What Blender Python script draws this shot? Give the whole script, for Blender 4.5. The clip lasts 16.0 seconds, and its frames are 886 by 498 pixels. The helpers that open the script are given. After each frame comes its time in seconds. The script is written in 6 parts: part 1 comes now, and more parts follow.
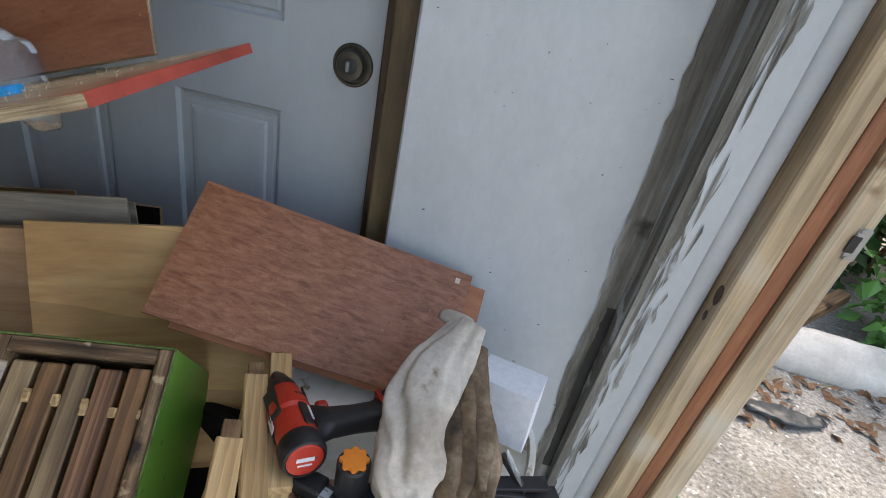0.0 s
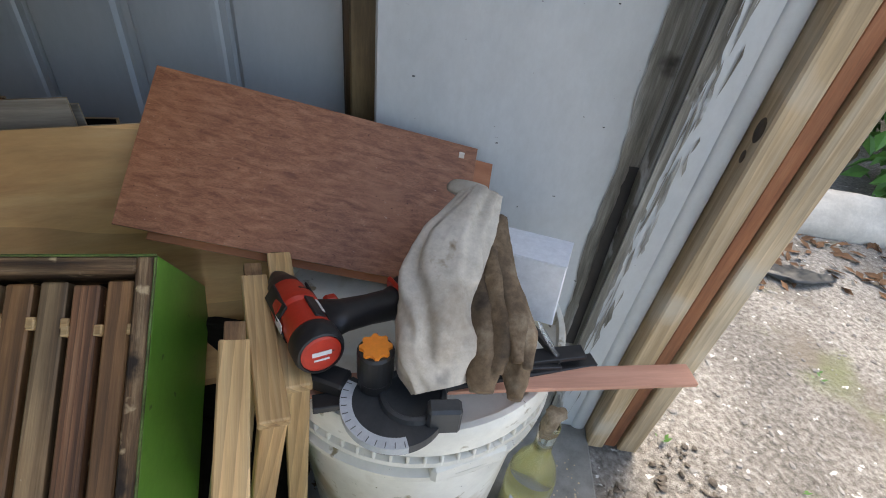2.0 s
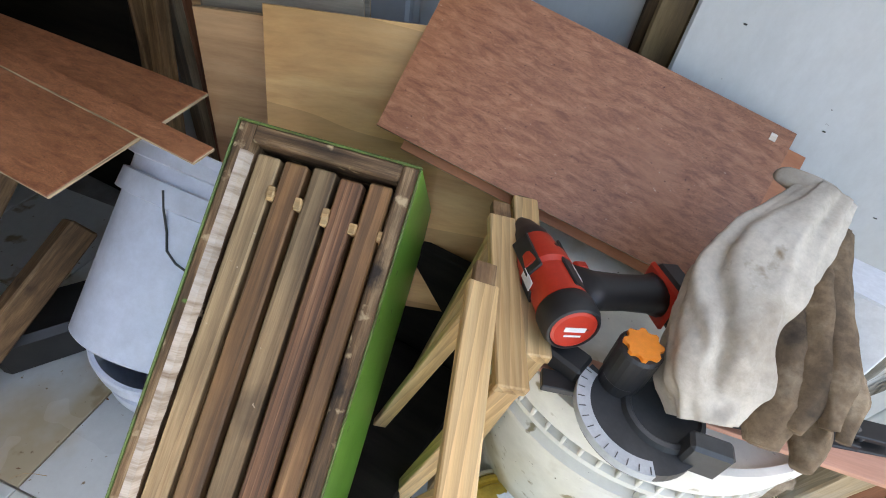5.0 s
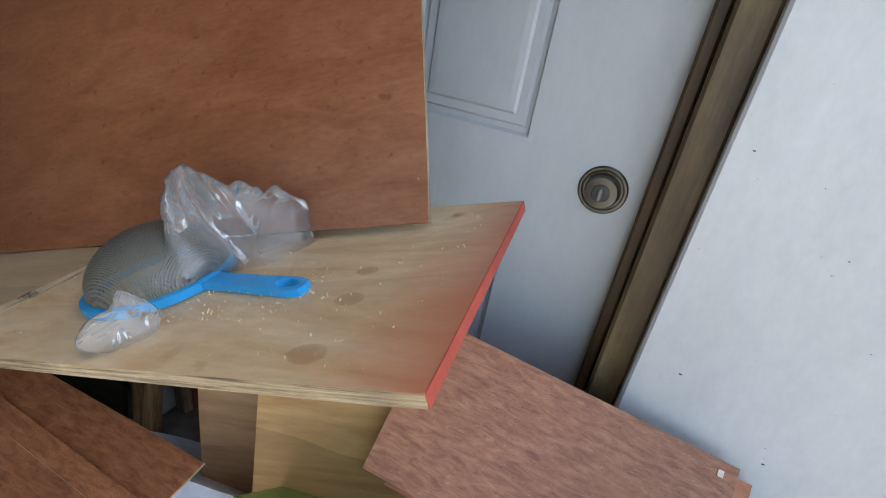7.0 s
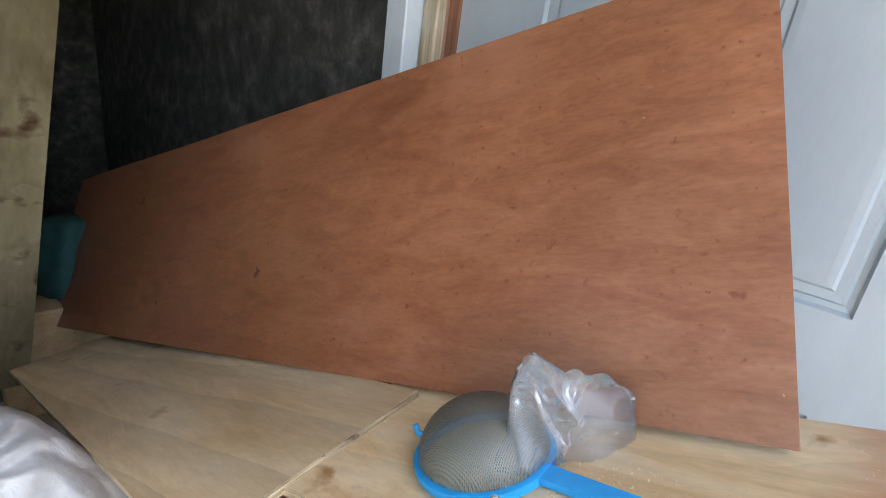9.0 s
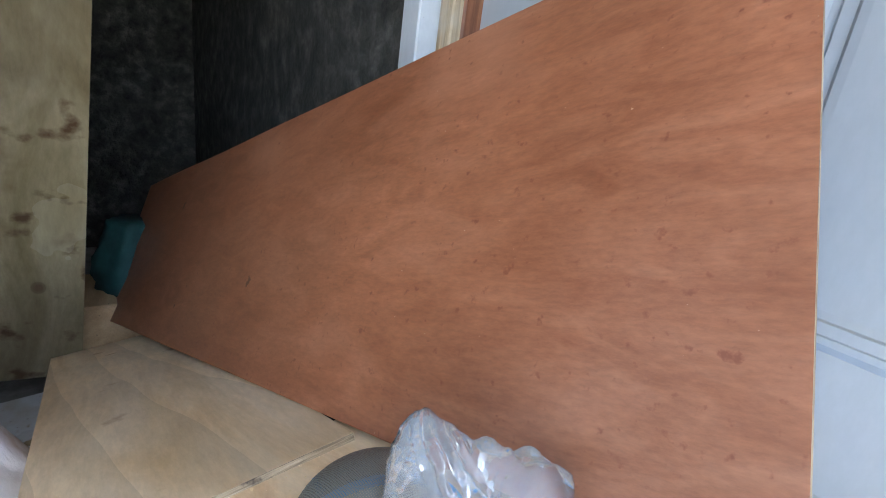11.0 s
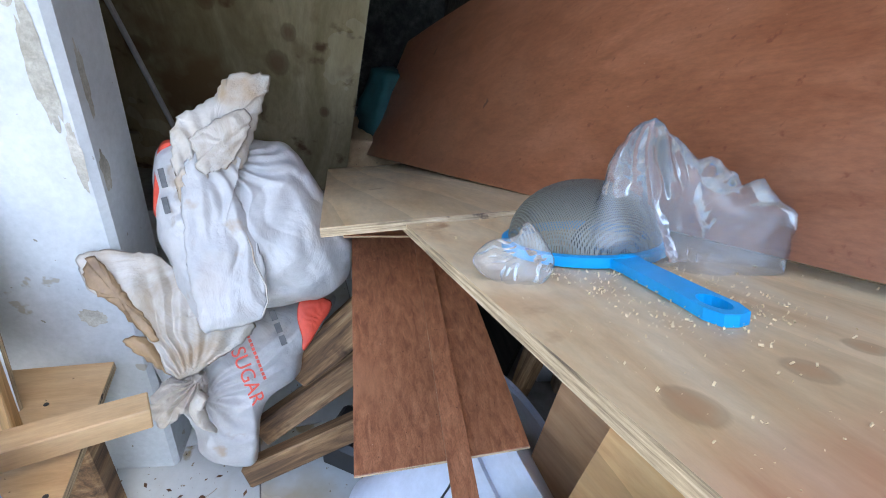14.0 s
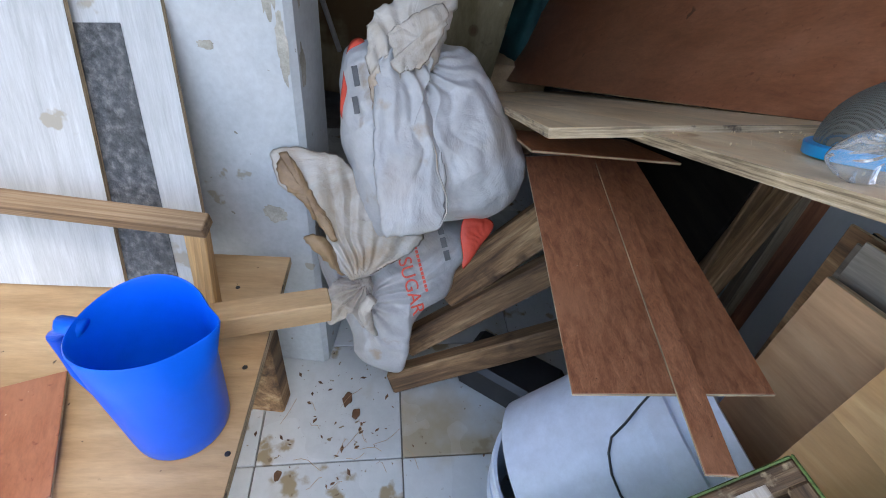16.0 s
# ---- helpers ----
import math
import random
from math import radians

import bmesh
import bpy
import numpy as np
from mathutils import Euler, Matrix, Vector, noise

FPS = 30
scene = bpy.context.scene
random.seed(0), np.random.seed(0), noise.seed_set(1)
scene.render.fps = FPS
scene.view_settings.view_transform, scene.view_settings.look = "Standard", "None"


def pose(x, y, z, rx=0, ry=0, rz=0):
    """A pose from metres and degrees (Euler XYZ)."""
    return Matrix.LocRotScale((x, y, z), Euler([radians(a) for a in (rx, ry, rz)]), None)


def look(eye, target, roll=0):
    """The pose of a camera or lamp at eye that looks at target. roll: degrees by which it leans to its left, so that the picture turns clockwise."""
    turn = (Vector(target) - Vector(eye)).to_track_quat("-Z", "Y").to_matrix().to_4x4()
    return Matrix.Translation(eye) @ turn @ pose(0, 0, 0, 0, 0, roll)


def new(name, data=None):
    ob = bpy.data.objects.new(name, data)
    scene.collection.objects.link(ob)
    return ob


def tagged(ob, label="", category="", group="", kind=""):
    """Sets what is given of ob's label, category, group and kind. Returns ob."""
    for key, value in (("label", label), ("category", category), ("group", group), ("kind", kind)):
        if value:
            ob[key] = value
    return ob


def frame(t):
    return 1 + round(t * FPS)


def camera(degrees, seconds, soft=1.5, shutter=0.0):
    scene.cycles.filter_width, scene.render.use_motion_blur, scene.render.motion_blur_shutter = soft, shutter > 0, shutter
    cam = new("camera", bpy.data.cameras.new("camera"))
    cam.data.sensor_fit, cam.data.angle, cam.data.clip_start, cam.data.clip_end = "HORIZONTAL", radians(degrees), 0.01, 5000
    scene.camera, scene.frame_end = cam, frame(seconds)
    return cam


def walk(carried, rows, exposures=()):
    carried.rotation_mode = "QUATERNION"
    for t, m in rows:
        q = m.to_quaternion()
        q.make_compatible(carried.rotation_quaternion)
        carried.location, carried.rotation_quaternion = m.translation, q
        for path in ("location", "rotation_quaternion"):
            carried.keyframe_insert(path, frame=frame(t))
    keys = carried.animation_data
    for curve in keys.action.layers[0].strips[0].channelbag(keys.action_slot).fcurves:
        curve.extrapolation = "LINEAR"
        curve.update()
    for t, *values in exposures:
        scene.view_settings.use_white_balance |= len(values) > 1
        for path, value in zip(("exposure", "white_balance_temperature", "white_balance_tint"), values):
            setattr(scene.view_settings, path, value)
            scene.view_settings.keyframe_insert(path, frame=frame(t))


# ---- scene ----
cam = camera(85.1, 16.0, soft=1.0)
U = 0.88  # metres in one unit of the plan


def V(x, y, z):
    return Vector((x, y, z)) * U


PATH = [
    (0, (0.321, 0.265, 1.186), (0.169, 2.049, 0.294), 12.1),
    (0.5, (0.321, 0.262, 1.157), (-0.007, 1.996, 0.216), 4.8),
    (1, (0.353, 0.302, 1.129), (0.282, 2.019, 0.105), 6.8),
    (1.5, (0.336, 0.31, 1.115), (0.326, 1.965, -0.009), 6.9),
    (2, (0.309, 0.307, 1.085), (0.249, 1.918, -0.099), 6.9),
    (2.5, (0.293, 0.301, 1.045), (0.14, 1.832, -0.234), 6.8),
    (3, (0.273, 0.295, 1.009), (0.03, 1.726, -0.367), 7.0),
    (3.5, (0.252, 0.297, 0.991), (-0.09, 1.626, -0.464), 6.7),
    (3.7, (0.244, 0.296, 0.986), (-0.126, 1.593, -0.491), 6.0),
    (5.8, (0.115, 0.385, 1.112), (-0.542, 1.812, -0.125), 13.0),
    (6, (0.107, 0.397, 1.162), (-0.535, 1.875, -0.023), 13.2),
    (6.5, (0.088, 0.403, 1.229), (-0.556, 1.993, 0.2), 12.7),
    (7, (0.062, 0.402, 1.28), (-0.602, 2.058, 0.377), 10.0),
    (7.5, (-0.001, 0.378, 1.31), (-0.756, 2.045, 0.503), 9.3),
    (8, (-0.05, 0.358, 1.342), (-0.978, 1.969, 0.606), 9.1),
    (8.5, (-0.097, 0.332, 1.358), (-1.189, 1.859, 0.667), 8.8),
    (9, (-0.148, 0.321, 1.347), (-1.417, 1.72, 0.688), 8.0),
    (9.2, (-0.156, 0.324, 1.336), (-1.511, 1.634, 0.667), 7.1),
    (11.3, (-0.099, 0.561, 1.321), (-1.643, 1.657, 0.678), 9.2),
    (11.5, (-0.086, 0.571, 1.304), (-1.63, 1.619, 0.586), 10.7),
    (12, (-0.026, 0.565, 1.279), (-1.638, 1.352, 0.397), 13.2),
    (12.5, (-0.005, 0.559, 1.262), (-1.676, 1.139, 0.329), 10.1),
    (13, (0.004, 0.541, 1.247), (-1.683, 0.996, 0.273), 8.4),
    (13.5, (0.013, 0.528, 1.224), (-1.665, 0.94, 0.218), 8.2),
    (14, (0.004, 0.477, 1.194), (-1.653, 0.837, 0.133), 8.0),
    (14.5, (0.001, 0.448, 1.164), (-1.635, 0.735, 0.05), 8.7),
    (15, (0.025, 0.45, 1.097), (-1.559, 0.663, -0.106), 9.5),
    (15.5, (0.033, 0.458, 1.086), (-1.499, 0.665, -0.182), 8.8),
    (16, (-0.016, 0.329, 1.114), (-1.548, 0.329, -0.172), 6.5),
]
EXPOSURES = [(0, 1.95, 7450, 10), (2, 1.8, 7450, 10), (3.5, 2.15, 7700, 10), (6, 2.7, 7700, 10), (7, 2.6, 7600, 10), (7.6, 2.7, 7700, 10), (8.1, 2.95, 7800, 10), (9, 3.3, 7500, 10), (11.5, 3.5, 6600, 10), (13, 3.4, 6400, 10), (14.5, 3.1, 6450, 10), (15.4, 2.88, 6550, 10), (16, 2.48, 6550, 10)]
walk(cam, [(t, look(V(*eye), V(*target), roll)) for t, eye, target, roll in PATH], EXPOSURES)

# ---- daylight ----
world = bpy.data.worlds.new("world")
scene.world = world
world.use_nodes = True
wt = world.node_tree
sky = wt.nodes.new("ShaderNodeTexSky")
sky.sky_type, sky.sun_disc = "NISHITA", False
sky.sun_elevation, sky.sun_rotation = radians(55), radians(27)
sky.air_density, sky.dust_density = 1.0, 3.0
wt.nodes["Background"].inputs["Strength"].default_value = 0.15
wt.links.new(sky.outputs[0], wt.nodes["Background"].inputs["Color"])
sun = new("sun", bpy.data.lights.new("sun", "SUN"))
sun.data.energy, sun.data.angle, sun.data.color = 0.8, radians(25), (1.0, 0.96, 0.9)
sun.matrix_world = look((4, 8, 13), (0, 0, 0))


# ---- materials ----
def surf(name, cols, grain=(6, 6, 6), big=2.0, bigmix=0.35, rough=0.6, rvar=0.1, bump=0.15, dist=0.003,
         metal=0.0, spots=None, knots=(), over=None, distort=0.0, coords="Object", vary=0.0, spec=0.5, fine=0.1, rings=None):
    """A procedural surface: a ramp of colours over a stretched grain, broad blotches, spots, knots, relief."""
    m = bpy.data.materials.new(name)
    m.use_nodes = True
    t = m.node_tree
    n, link = t.nodes, t.links.new
    bs = n["Principled BSDF"]
    co = n.new("ShaderNodeTexCoord").outputs[coords]
    info = n.new("ShaderNodeObjectInfo")
    shift = n.new("ShaderNodeVectorMath")
    shift.operation = "MULTIPLY_ADD"
    comb = n.new("ShaderNodeCombineXYZ")
    link(info.outputs["Random"], comb.inputs[0])
    link(info.outputs["Random"], comb.inputs[1])
    link(info.outputs["Random"], comb.inputs[2])
    link(comb.outputs[0], shift.inputs[0])
    shift.inputs[1].default_value = (7.3, 3.1, 5.7)
    link(co, shift.inputs[2])
    mp = n.new("ShaderNodeMapping")
    mp.inputs["Scale"].default_value = grain
    link(shift.outputs[0], mp.inputs["Vector"])
    no = n.new("ShaderNodeTexNoise")
    no.inputs["Scale"].default_value, no.inputs["Detail"].default_value = 1.0, 8
    no.inputs["Roughness"].default_value, no.inputs["Distortion"].default_value = 0.62, distort
    link(mp.outputs[0], no.inputs["Vector"])
    rp = n.new("ShaderNodeValToRGB")
    el = rp.color_ramp.elements
    while len(el) < len(cols):
        el.new(0.5)
    for k, c in enumerate(cols):
        el[k].position = 0.3 + 0.42 * k / max(1, len(cols) - 1)
        el[k].color = (*c, 1)
    link(no.outputs["Fac"], rp.inputs[0])
    nb = n.new("ShaderNodeTexNoise")
    nb.inputs["Scale"].default_value, nb.inputs["Detail"].default_value = big, 4
    link(shift.outputs[0], nb.inputs["Vector"])
    rb = n.new("ShaderNodeMapRange")
    rb.inputs[1].default_value, rb.inputs[2].default_value = 0.3, 0.7
    rb.inputs[3].default_value, rb.inputs[4].default_value = 1 - bigmix, 1 + bigmix * 0.5
    link(nb.outputs["Fac"], rb.inputs[0])
    col = rp.outputs[0]

    def times(c, f):
        x = n.new("ShaderNodeVectorMath")
        x.operation = "SCALE"
        link(c, x.inputs[0])
        link(f, x.inputs["Scale"])
        return x.outputs[0]

    col = times(col, rb.outputs[0])
    if vary:
        rv = n.new("ShaderNodeMapRange")
        rv.inputs[3].default_value, rv.inputs[4].default_value = 1 - vary, 1 + vary
        link(info.outputs["Random"], rv.inputs[0])
        col = times(col, rv.outputs[0])

    nf = n.new("ShaderNodeTexNoise")
    nf.inputs["Scale"].default_value, nf.inputs["Detail"].default_value = 9.0, 6
    nf.inputs["Roughness"].default_value = 0.75
    link(mp.outputs[0], nf.inputs["Vector"])
    rf = n.new("ShaderNodeMapRange")
    rf.inputs[1].default_value, rf.inputs[2].default_value = 0.3, 0.7
    rf.inputs[3].default_value, rf.inputs[4].default_value = 1 - fine, 1 + fine
    link(nf.outputs["Fac"], rf.inputs[0])
    col = times(col, rf.outputs[0])

    if rings:
        mw = n.new("ShaderNodeMapping")
        mw.inputs["Scale"].default_value = rings[0]
        link(shift.outputs[0], mw.inputs["Vector"])
        wv = n.new("ShaderNodeTexWave")
        wv.bands_direction, wv.wave_profile = "DIAGONAL", "SAW"
        wv.inputs["Scale"].default_value, wv.inputs["Distortion"].default_value = 1.0, rings[1]
        wv.inputs["Detail"].default_value, wv.inputs["Detail Scale"].default_value = 3, 0.7
        link(mw.outputs[0], wv.inputs["Vector"])
        rw = n.new("ShaderNodeMapRange")
        rw.inputs[3].default_value, rw.inputs[4].default_value = 1 + rings[2] * 0.4, 1 - rings[2]
        link(wv.outputs["Fac"], rw.inputs[0])
        col = times(col, rw.outputs[0])

    def mixin(c, f, other):
        x = n.new("ShaderNodeMix")
        x.data_type = "RGBA"
        link(f, x.inputs[0])
        link(c, x.inputs[6])
        x.inputs[7].default_value = (*other, 1)
        return x.outputs[2]

    for sc, lo, hi, c in (spots or ()):
        ns = n.new("ShaderNodeTexNoise")
        ns.inputs["Scale"].default_value, ns.inputs["Detail"].default_value = sc, 5
        link(shift.outputs[0], ns.inputs["Vector"])
        mr = n.new("ShaderNodeMapRange")
        mr.inputs[1].default_value, mr.inputs[2].default_value = lo, hi
        link(ns.outputs["Fac"], mr.inputs[0])
        col = mixin(col, mr.outputs[0], c)
    for kx, ky, rx, ry, c in knots:
        mk = n.new("ShaderNodeMapping")
        mk.inputs["Location"].default_value = (-kx / rx, -ky / ry, 0)
        mk.inputs["Scale"].default_value = (1 / rx, 1 / ry, 0)
        link(co, mk.inputs["Vector"])
        ln = n.new("ShaderNodeVectorMath")
        ln.operation = "LENGTH"
        link(mk.outputs[0], ln.inputs[0])
        ad = n.new("ShaderNodeMath")
        ad.operation = "MULTIPLY_ADD"
        link(no.outputs["Fac"], ad.inputs[0])
        ad.inputs[1].default_value = 1.1
        link(ln.outputs["Value"], ad.inputs[2])
        mr = n.new("ShaderNodeMapRange")
        mr.inputs[1].default_value, mr.inputs[2].default_value = 1.6, 1.4
        mr.inputs[3].default_value, mr.inputs[4].default_value = 0.0, 0.42
        link(ad.outputs[0], mr.inputs[0])
        col = mixin(col, mr.outputs[0], c)
        mr = n.new("ShaderNodeMapRange")
        mr.inputs[1].default_value, mr.inputs[2].default_value = 1.3, 0.9
        mr.inputs[3].default_value, mr.inputs[4].default_value = 0.0, 0.55
        link(ad.outputs[0], mr.inputs[0])
        col = mixin(col, mr.outputs[0], tuple(min(1.0, q * 1.9) for q in c))
    if over:
        sx = n.new("ShaderNodeSeparateXYZ")
        link(co, sx.inputs[0])
        ad = n.new("ShaderNodeMath")
        ad.operation = "MULTIPLY_ADD"
        link(nb.outputs["Fac"], ad.inputs[0])
        ad.inputs[1].default_value = over[1]
        link(sx.outputs[0], ad.inputs[2])
        mr = n.new("ShaderNodeMapRange")
        mr.inputs[1].default_value, mr.inputs[2].default_value = over[0] + over[1] * 0.5, over[1] * 0.5 - 0.004
        mr.inputs[3].default_value, mr.inputs[4].default_value = 0.0, 0.75
        link(ad.outputs[0], mr.inputs[0])
        col = mixin(col, mr.outputs[0], over[2])
    link(col, bs.inputs["Base Color"])
    rr = n.new("ShaderNodeMapRange")
    rr.inputs[3].default_value, rr.inputs[4].default_value = rough - rvar, rough + rvar
    link(nb.outputs["Fac"], rr.inputs[0])
    link(rr.outputs[0], bs.inputs["Roughness"])
    bs.inputs["Metallic"].default_value = metal
    bs.inputs["Specular IOR Level"].default_value = spec
    if bump:
        bp = n.new("ShaderNodeBump")
        bp.inputs["Strength"].default_value, bp.inputs["Distance"].default_value = bump, dist
        link(no.outputs["Fac"], bp.inputs["Height"])
        link(bp.outputs[0], bs.inputs["Normal"])
    return m


WHITE = surf("white_painted_plaster", [(0.52, 0.555, 0.575), (0.6, 0.63, 0.65)], (9, 9, 5), 1.5, 0.12, 0.5, 0.1, 0.25, 0.003, fine=0.05, spots=[(5, 0.62, 0.78, (0.45, 0.47, 0.48)), (120, 0.745, 0.76, (0.2, 0.2, 0.2))])
WHITE_WORN = surf("worn_white_paint", [(0.45, 0.485, 0.5), (0.53, 0.56, 0.575)], (8, 8, 8), 2, 0.14, 0.55, 0.1, 0.4, 0.004, spots=[(3, 0.62, 0.72, (0.5, 0.5, 0.46)), (7, 0.655, 0.665, (0.33, 0.31, 0.26)), (60, 0.72, 0.74, (0.22, 0.2, 0.16))])
PEELING = surf("peeling_white_board", [(0.42, 0.44, 0.44), (0.58, 0.6, 0.61)], (3, 40, 40), 3, 0.12, 0.6, 0.1, 0.5, 0.002, fine=0.15, spots=[(9, 0.64, 0.66, (0.36, 0.33, 0.27)), (4, 0.6, 0.72, (0.48, 0.46, 0.41))])
BAREPLASTER = surf("bare_beige_plaster", [(0.27, 0.25, 0.2), (0.4, 0.38, 0.32), (0.5, 0.48, 0.42)], (20, 20, 20), 6, 0.3, 0.9, 0.05, 0.6, 0.004, fine=0.25)
DOOR = surf("grey_white_door_paint", [(0.41, 0.45, 0.475), (0.46, 0.5, 0.525)], (12, 12, 5), 2, 0.1, 0.42, 0.05, 0.04, 0.001, fine=0.03)
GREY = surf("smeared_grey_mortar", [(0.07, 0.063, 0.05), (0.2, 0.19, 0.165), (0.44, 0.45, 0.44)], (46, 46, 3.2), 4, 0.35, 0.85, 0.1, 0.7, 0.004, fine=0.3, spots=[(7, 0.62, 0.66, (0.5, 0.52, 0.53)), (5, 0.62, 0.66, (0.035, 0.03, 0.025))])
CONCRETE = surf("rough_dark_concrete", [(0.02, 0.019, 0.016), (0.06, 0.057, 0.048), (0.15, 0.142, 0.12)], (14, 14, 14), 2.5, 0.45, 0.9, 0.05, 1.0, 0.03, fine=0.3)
BROWNJ = surf("old_brown_varnish", [(0.02, 0.011, 0.005), (0.06, 0.034, 0.015), (0.11, 0.068, 0.032)], (30, 30, 3), 4, 0.4, 0.5, 0.1, 0.3, 0.002, fine=0.25)
JAMBWORN = surf("worn_brown_jamb", [(0.05, 0.032, 0.014), (0.12, 0.08, 0.036), (0.2, 0.145, 0.075)], (24, 24, 3), 5, 0.45, 0.5, 0.1, 0.4, 0.002, fine=0.25, spots=[(9, 0.66, 0.7, (0.42, 0.41, 0.38)), (5, 0.6, 0.7, (0.035, 0.02, 0.01))])
PINE = surf("pale_pine", [(0.36, 0.2, 0.075), (0.58, 0.38, 0.175), (0.68, 0.5, 0.27)], (2, 60, 60), 5, 0.2, 0.6, 0.1, 0.25, 0.001, vary=0.12, fine=0.15, rings=((4, 60, 60), 2.0, 0.24))
PINEV = surf("pale_pine_jamb", [(0.34, 0.235, 0.125), (0.54, 0.41, 0.26), (0.66, 0.55, 0.4)], (40, 60, 1.6), 4, 0.3, 0.6, 0.1, 0.3, 0.001, fine=0.2, vary=0.1, spots=[(4, 0.58, 0.72, (0.56, 0.53, 0.46)), (9, 0.64, 0.7, (0.24, 0.14, 0.07))], rings=((26, 26, 0.9), 6.0, 0.2))
REDSTOP = surf("reddish_door_stop", [(0.13, 0.042, 0.018), (0.27, 0.1, 0.045), (0.36, 0.155, 0.075)], (60, 60, 3), 6, 0.35, 0.5, 0.1, 0.3, 0.001, fine=0.25)
REDPLY = surf("red_brown_plywood", [(0.17, 0.058, 0.026), (0.29, 0.115, 0.054), (0.4, 0.175, 0.09)], (34, 130, 130), 3, 0.2, 0.5, 0.08, 0.6, 0.001, fine=0.4, distort=0.6, spots=[(4, 0.58, 0.72, (0.35, 0.155, 0.078)), (190, 0.71, 0.76, (0.5, 0.33, 0.23)), (240, 0.68, 0.72, (0.09, 0.026, 0.012))])
SHEET = surf("red_brown_sheet", [(0.235, 0.078, 0.034), (0.31, 0.114, 0.053), (0.37, 0.15, 0.077)], (7, 22, 22), 3.0, 0.16, 0.36, 0.1, 0.15, 0.0006, distort=1.0, fine=0.2, spec=0.6, spots=[(3.2, 0.58, 0.8, (0.42, 0.19, 0.105)), (13, 0.73, 0.75, (0.09, 0.027, 0.014)), (90, 0.64, 0.74, (0.19, 0.056, 0.026)), (150, 0.74, 0.77, (0.5, 0.3, 0.2))])
EDGE = surf("raw_plywood_edge", [(0.07, 0.045, 0.026), (0.4, 0.3, 0.18), (0.6, 0.49, 0.34)], (14, 14, 420), 20, 0.3, 0.8, 0.05, 0.5, 0.0015, fine=0.3, spots=[(24, 0.66, 0.7, (0.05, 0.032, 0.02))])
PLY = surf("pale_pine_plywood", [(0.42, 0.205, 0.072), (0.59, 0.345, 0.14), (0.67, 0.43, 0.2)], (1.4, 8, 8), 3, 0.25, 0.5, 0.1, 0.1, 0.0005, distort=2.4, fine=0.12, vary=0.08, rings=((1.0, 7, 7), 9.0, 0.2), spots=[(5, 0.64, 0.72, (0.36, 0.16, 0.06))])
BEAM = surf("weathered_timber", [(0.06, 0.03, 0.014), (0.25, 0.14, 0.064), (0.48, 0.32, 0.17)], (3, 34, 34), 5, 0.5, 0.8, 0.1, 0.6, 0.003, vary=0.22, fine=0.35, distort=0.6, rings=((2, 26, 26), 7.0, 0.15), spots=[(9, 0.6, 0.7, (0.04, 0.02, 0.01))])
WEATHER = surf("weathered_grey_board", [(0.12, 0.1, 0.078), (0.25, 0.22, 0.18), (0.37, 0.335, 0.285)], (2, 30, 30), 5, 0.35, 0.85, 0.1, 0.5, 0.002, fine=0.2, distort=0.8)
ROSEPLY = surf("rosy_plywood", [(0.3, 0.16, 0.075), (0.44, 0.26, 0.135), (0.52, 0.34, 0.19)], (2, 14, 14), 3, 0.25, 0.5, 0.1, 0.1, 0.0005, distort=1.6, fine=0.12, spots=[(5, 0.62, 0.7, (0.3, 0.14, 0.06))])
# Nearly black: dark wood here, and painted shade on the added boards and stand.
GLOOM = surf("near_black_wood_and_shade", [(0.006, 0.005, 0.004), (0.02, 0.016, 0.012)], (4, 40, 40), 6, 0.3, 0.9, 0.05, 0.3, 0.002, spec=0.15)
GREEN = surf("green_gloss_paint", [(0.095, 0.25, 0.03), (0.14, 0.33, 0.05)], (10, 10, 10), 3, 0.12, 0.35, 0.08, 0.1, 0.001, spots=[(40, 0.7, 0.74, (0.05, 0.1, 0.02))])
GREENCHIP = surf("chipped_green_rim", [(0.06, 0.05, 0.02), (0.11, 0.17, 0.04), (0.16, 0.26, 0.07)], (40, 40, 40), 12, 0.3, 0.6, 0.1, 0.4, 0.001, fine=0.3)
RIM = surf("stained_box_rim", [(0.03, 0.016, 0.008), (0.16, 0.09, 0.042), (0.42, 0.28, 0.15)], (110, 6, 60), 10, 0.55, 0.75, 0.1, 0.8, 0.003, fine=0.4, spots=[(30, 0.68, 0.72, (0.12, 0.24, 0.05)), (50, 0.62, 0.7, (0.46, 0.34, 0.2)), (18, 0.62, 0.7, (0.02, 0.012, 0.007))])
RIMX = surf("stained_box_end", [(0.03, 0.016, 0.008), (0.16, 0.09, 0.042), (0.42, 0.28, 0.15)], (6, 110, 60), 10, 0.55, 0.75, 0.1, 0.8, 0.003, fine=0.4, spots=[(30, 0.68, 0.72, (0.12, 0.24, 0.05)), (50, 0.62, 0.7, (0.46, 0.34, 0.2)), (18, 0.62, 0.7, (0.02, 0.012, 0.007))])
FRAY = surf("frayed_pale_veneer", [(0.28, 0.19, 0.12), (0.56, 0.47, 0.38), (0.66, 0.6, 0.53)], (12, 110, 12), 12, 0.25, 0.8, 0.1, 0.5, 0.002)
SOIL = surf("dark_crumbly_soil", [(0.07, 0.058, 0.045), (0.17, 0.145, 0.12), (0.3, 0.27, 0.23)], (60, 60, 60), 12, 0.4, 0.95, 0.03, 0.6, 0.003, vary=0.3, fine=0.3)
BAR_SPOTS = [(6, 0.62, 0.76, (0.05, 0.028, 0.015)), (80, 0.72, 0.75, (0.55, 0.44, 0.3))]
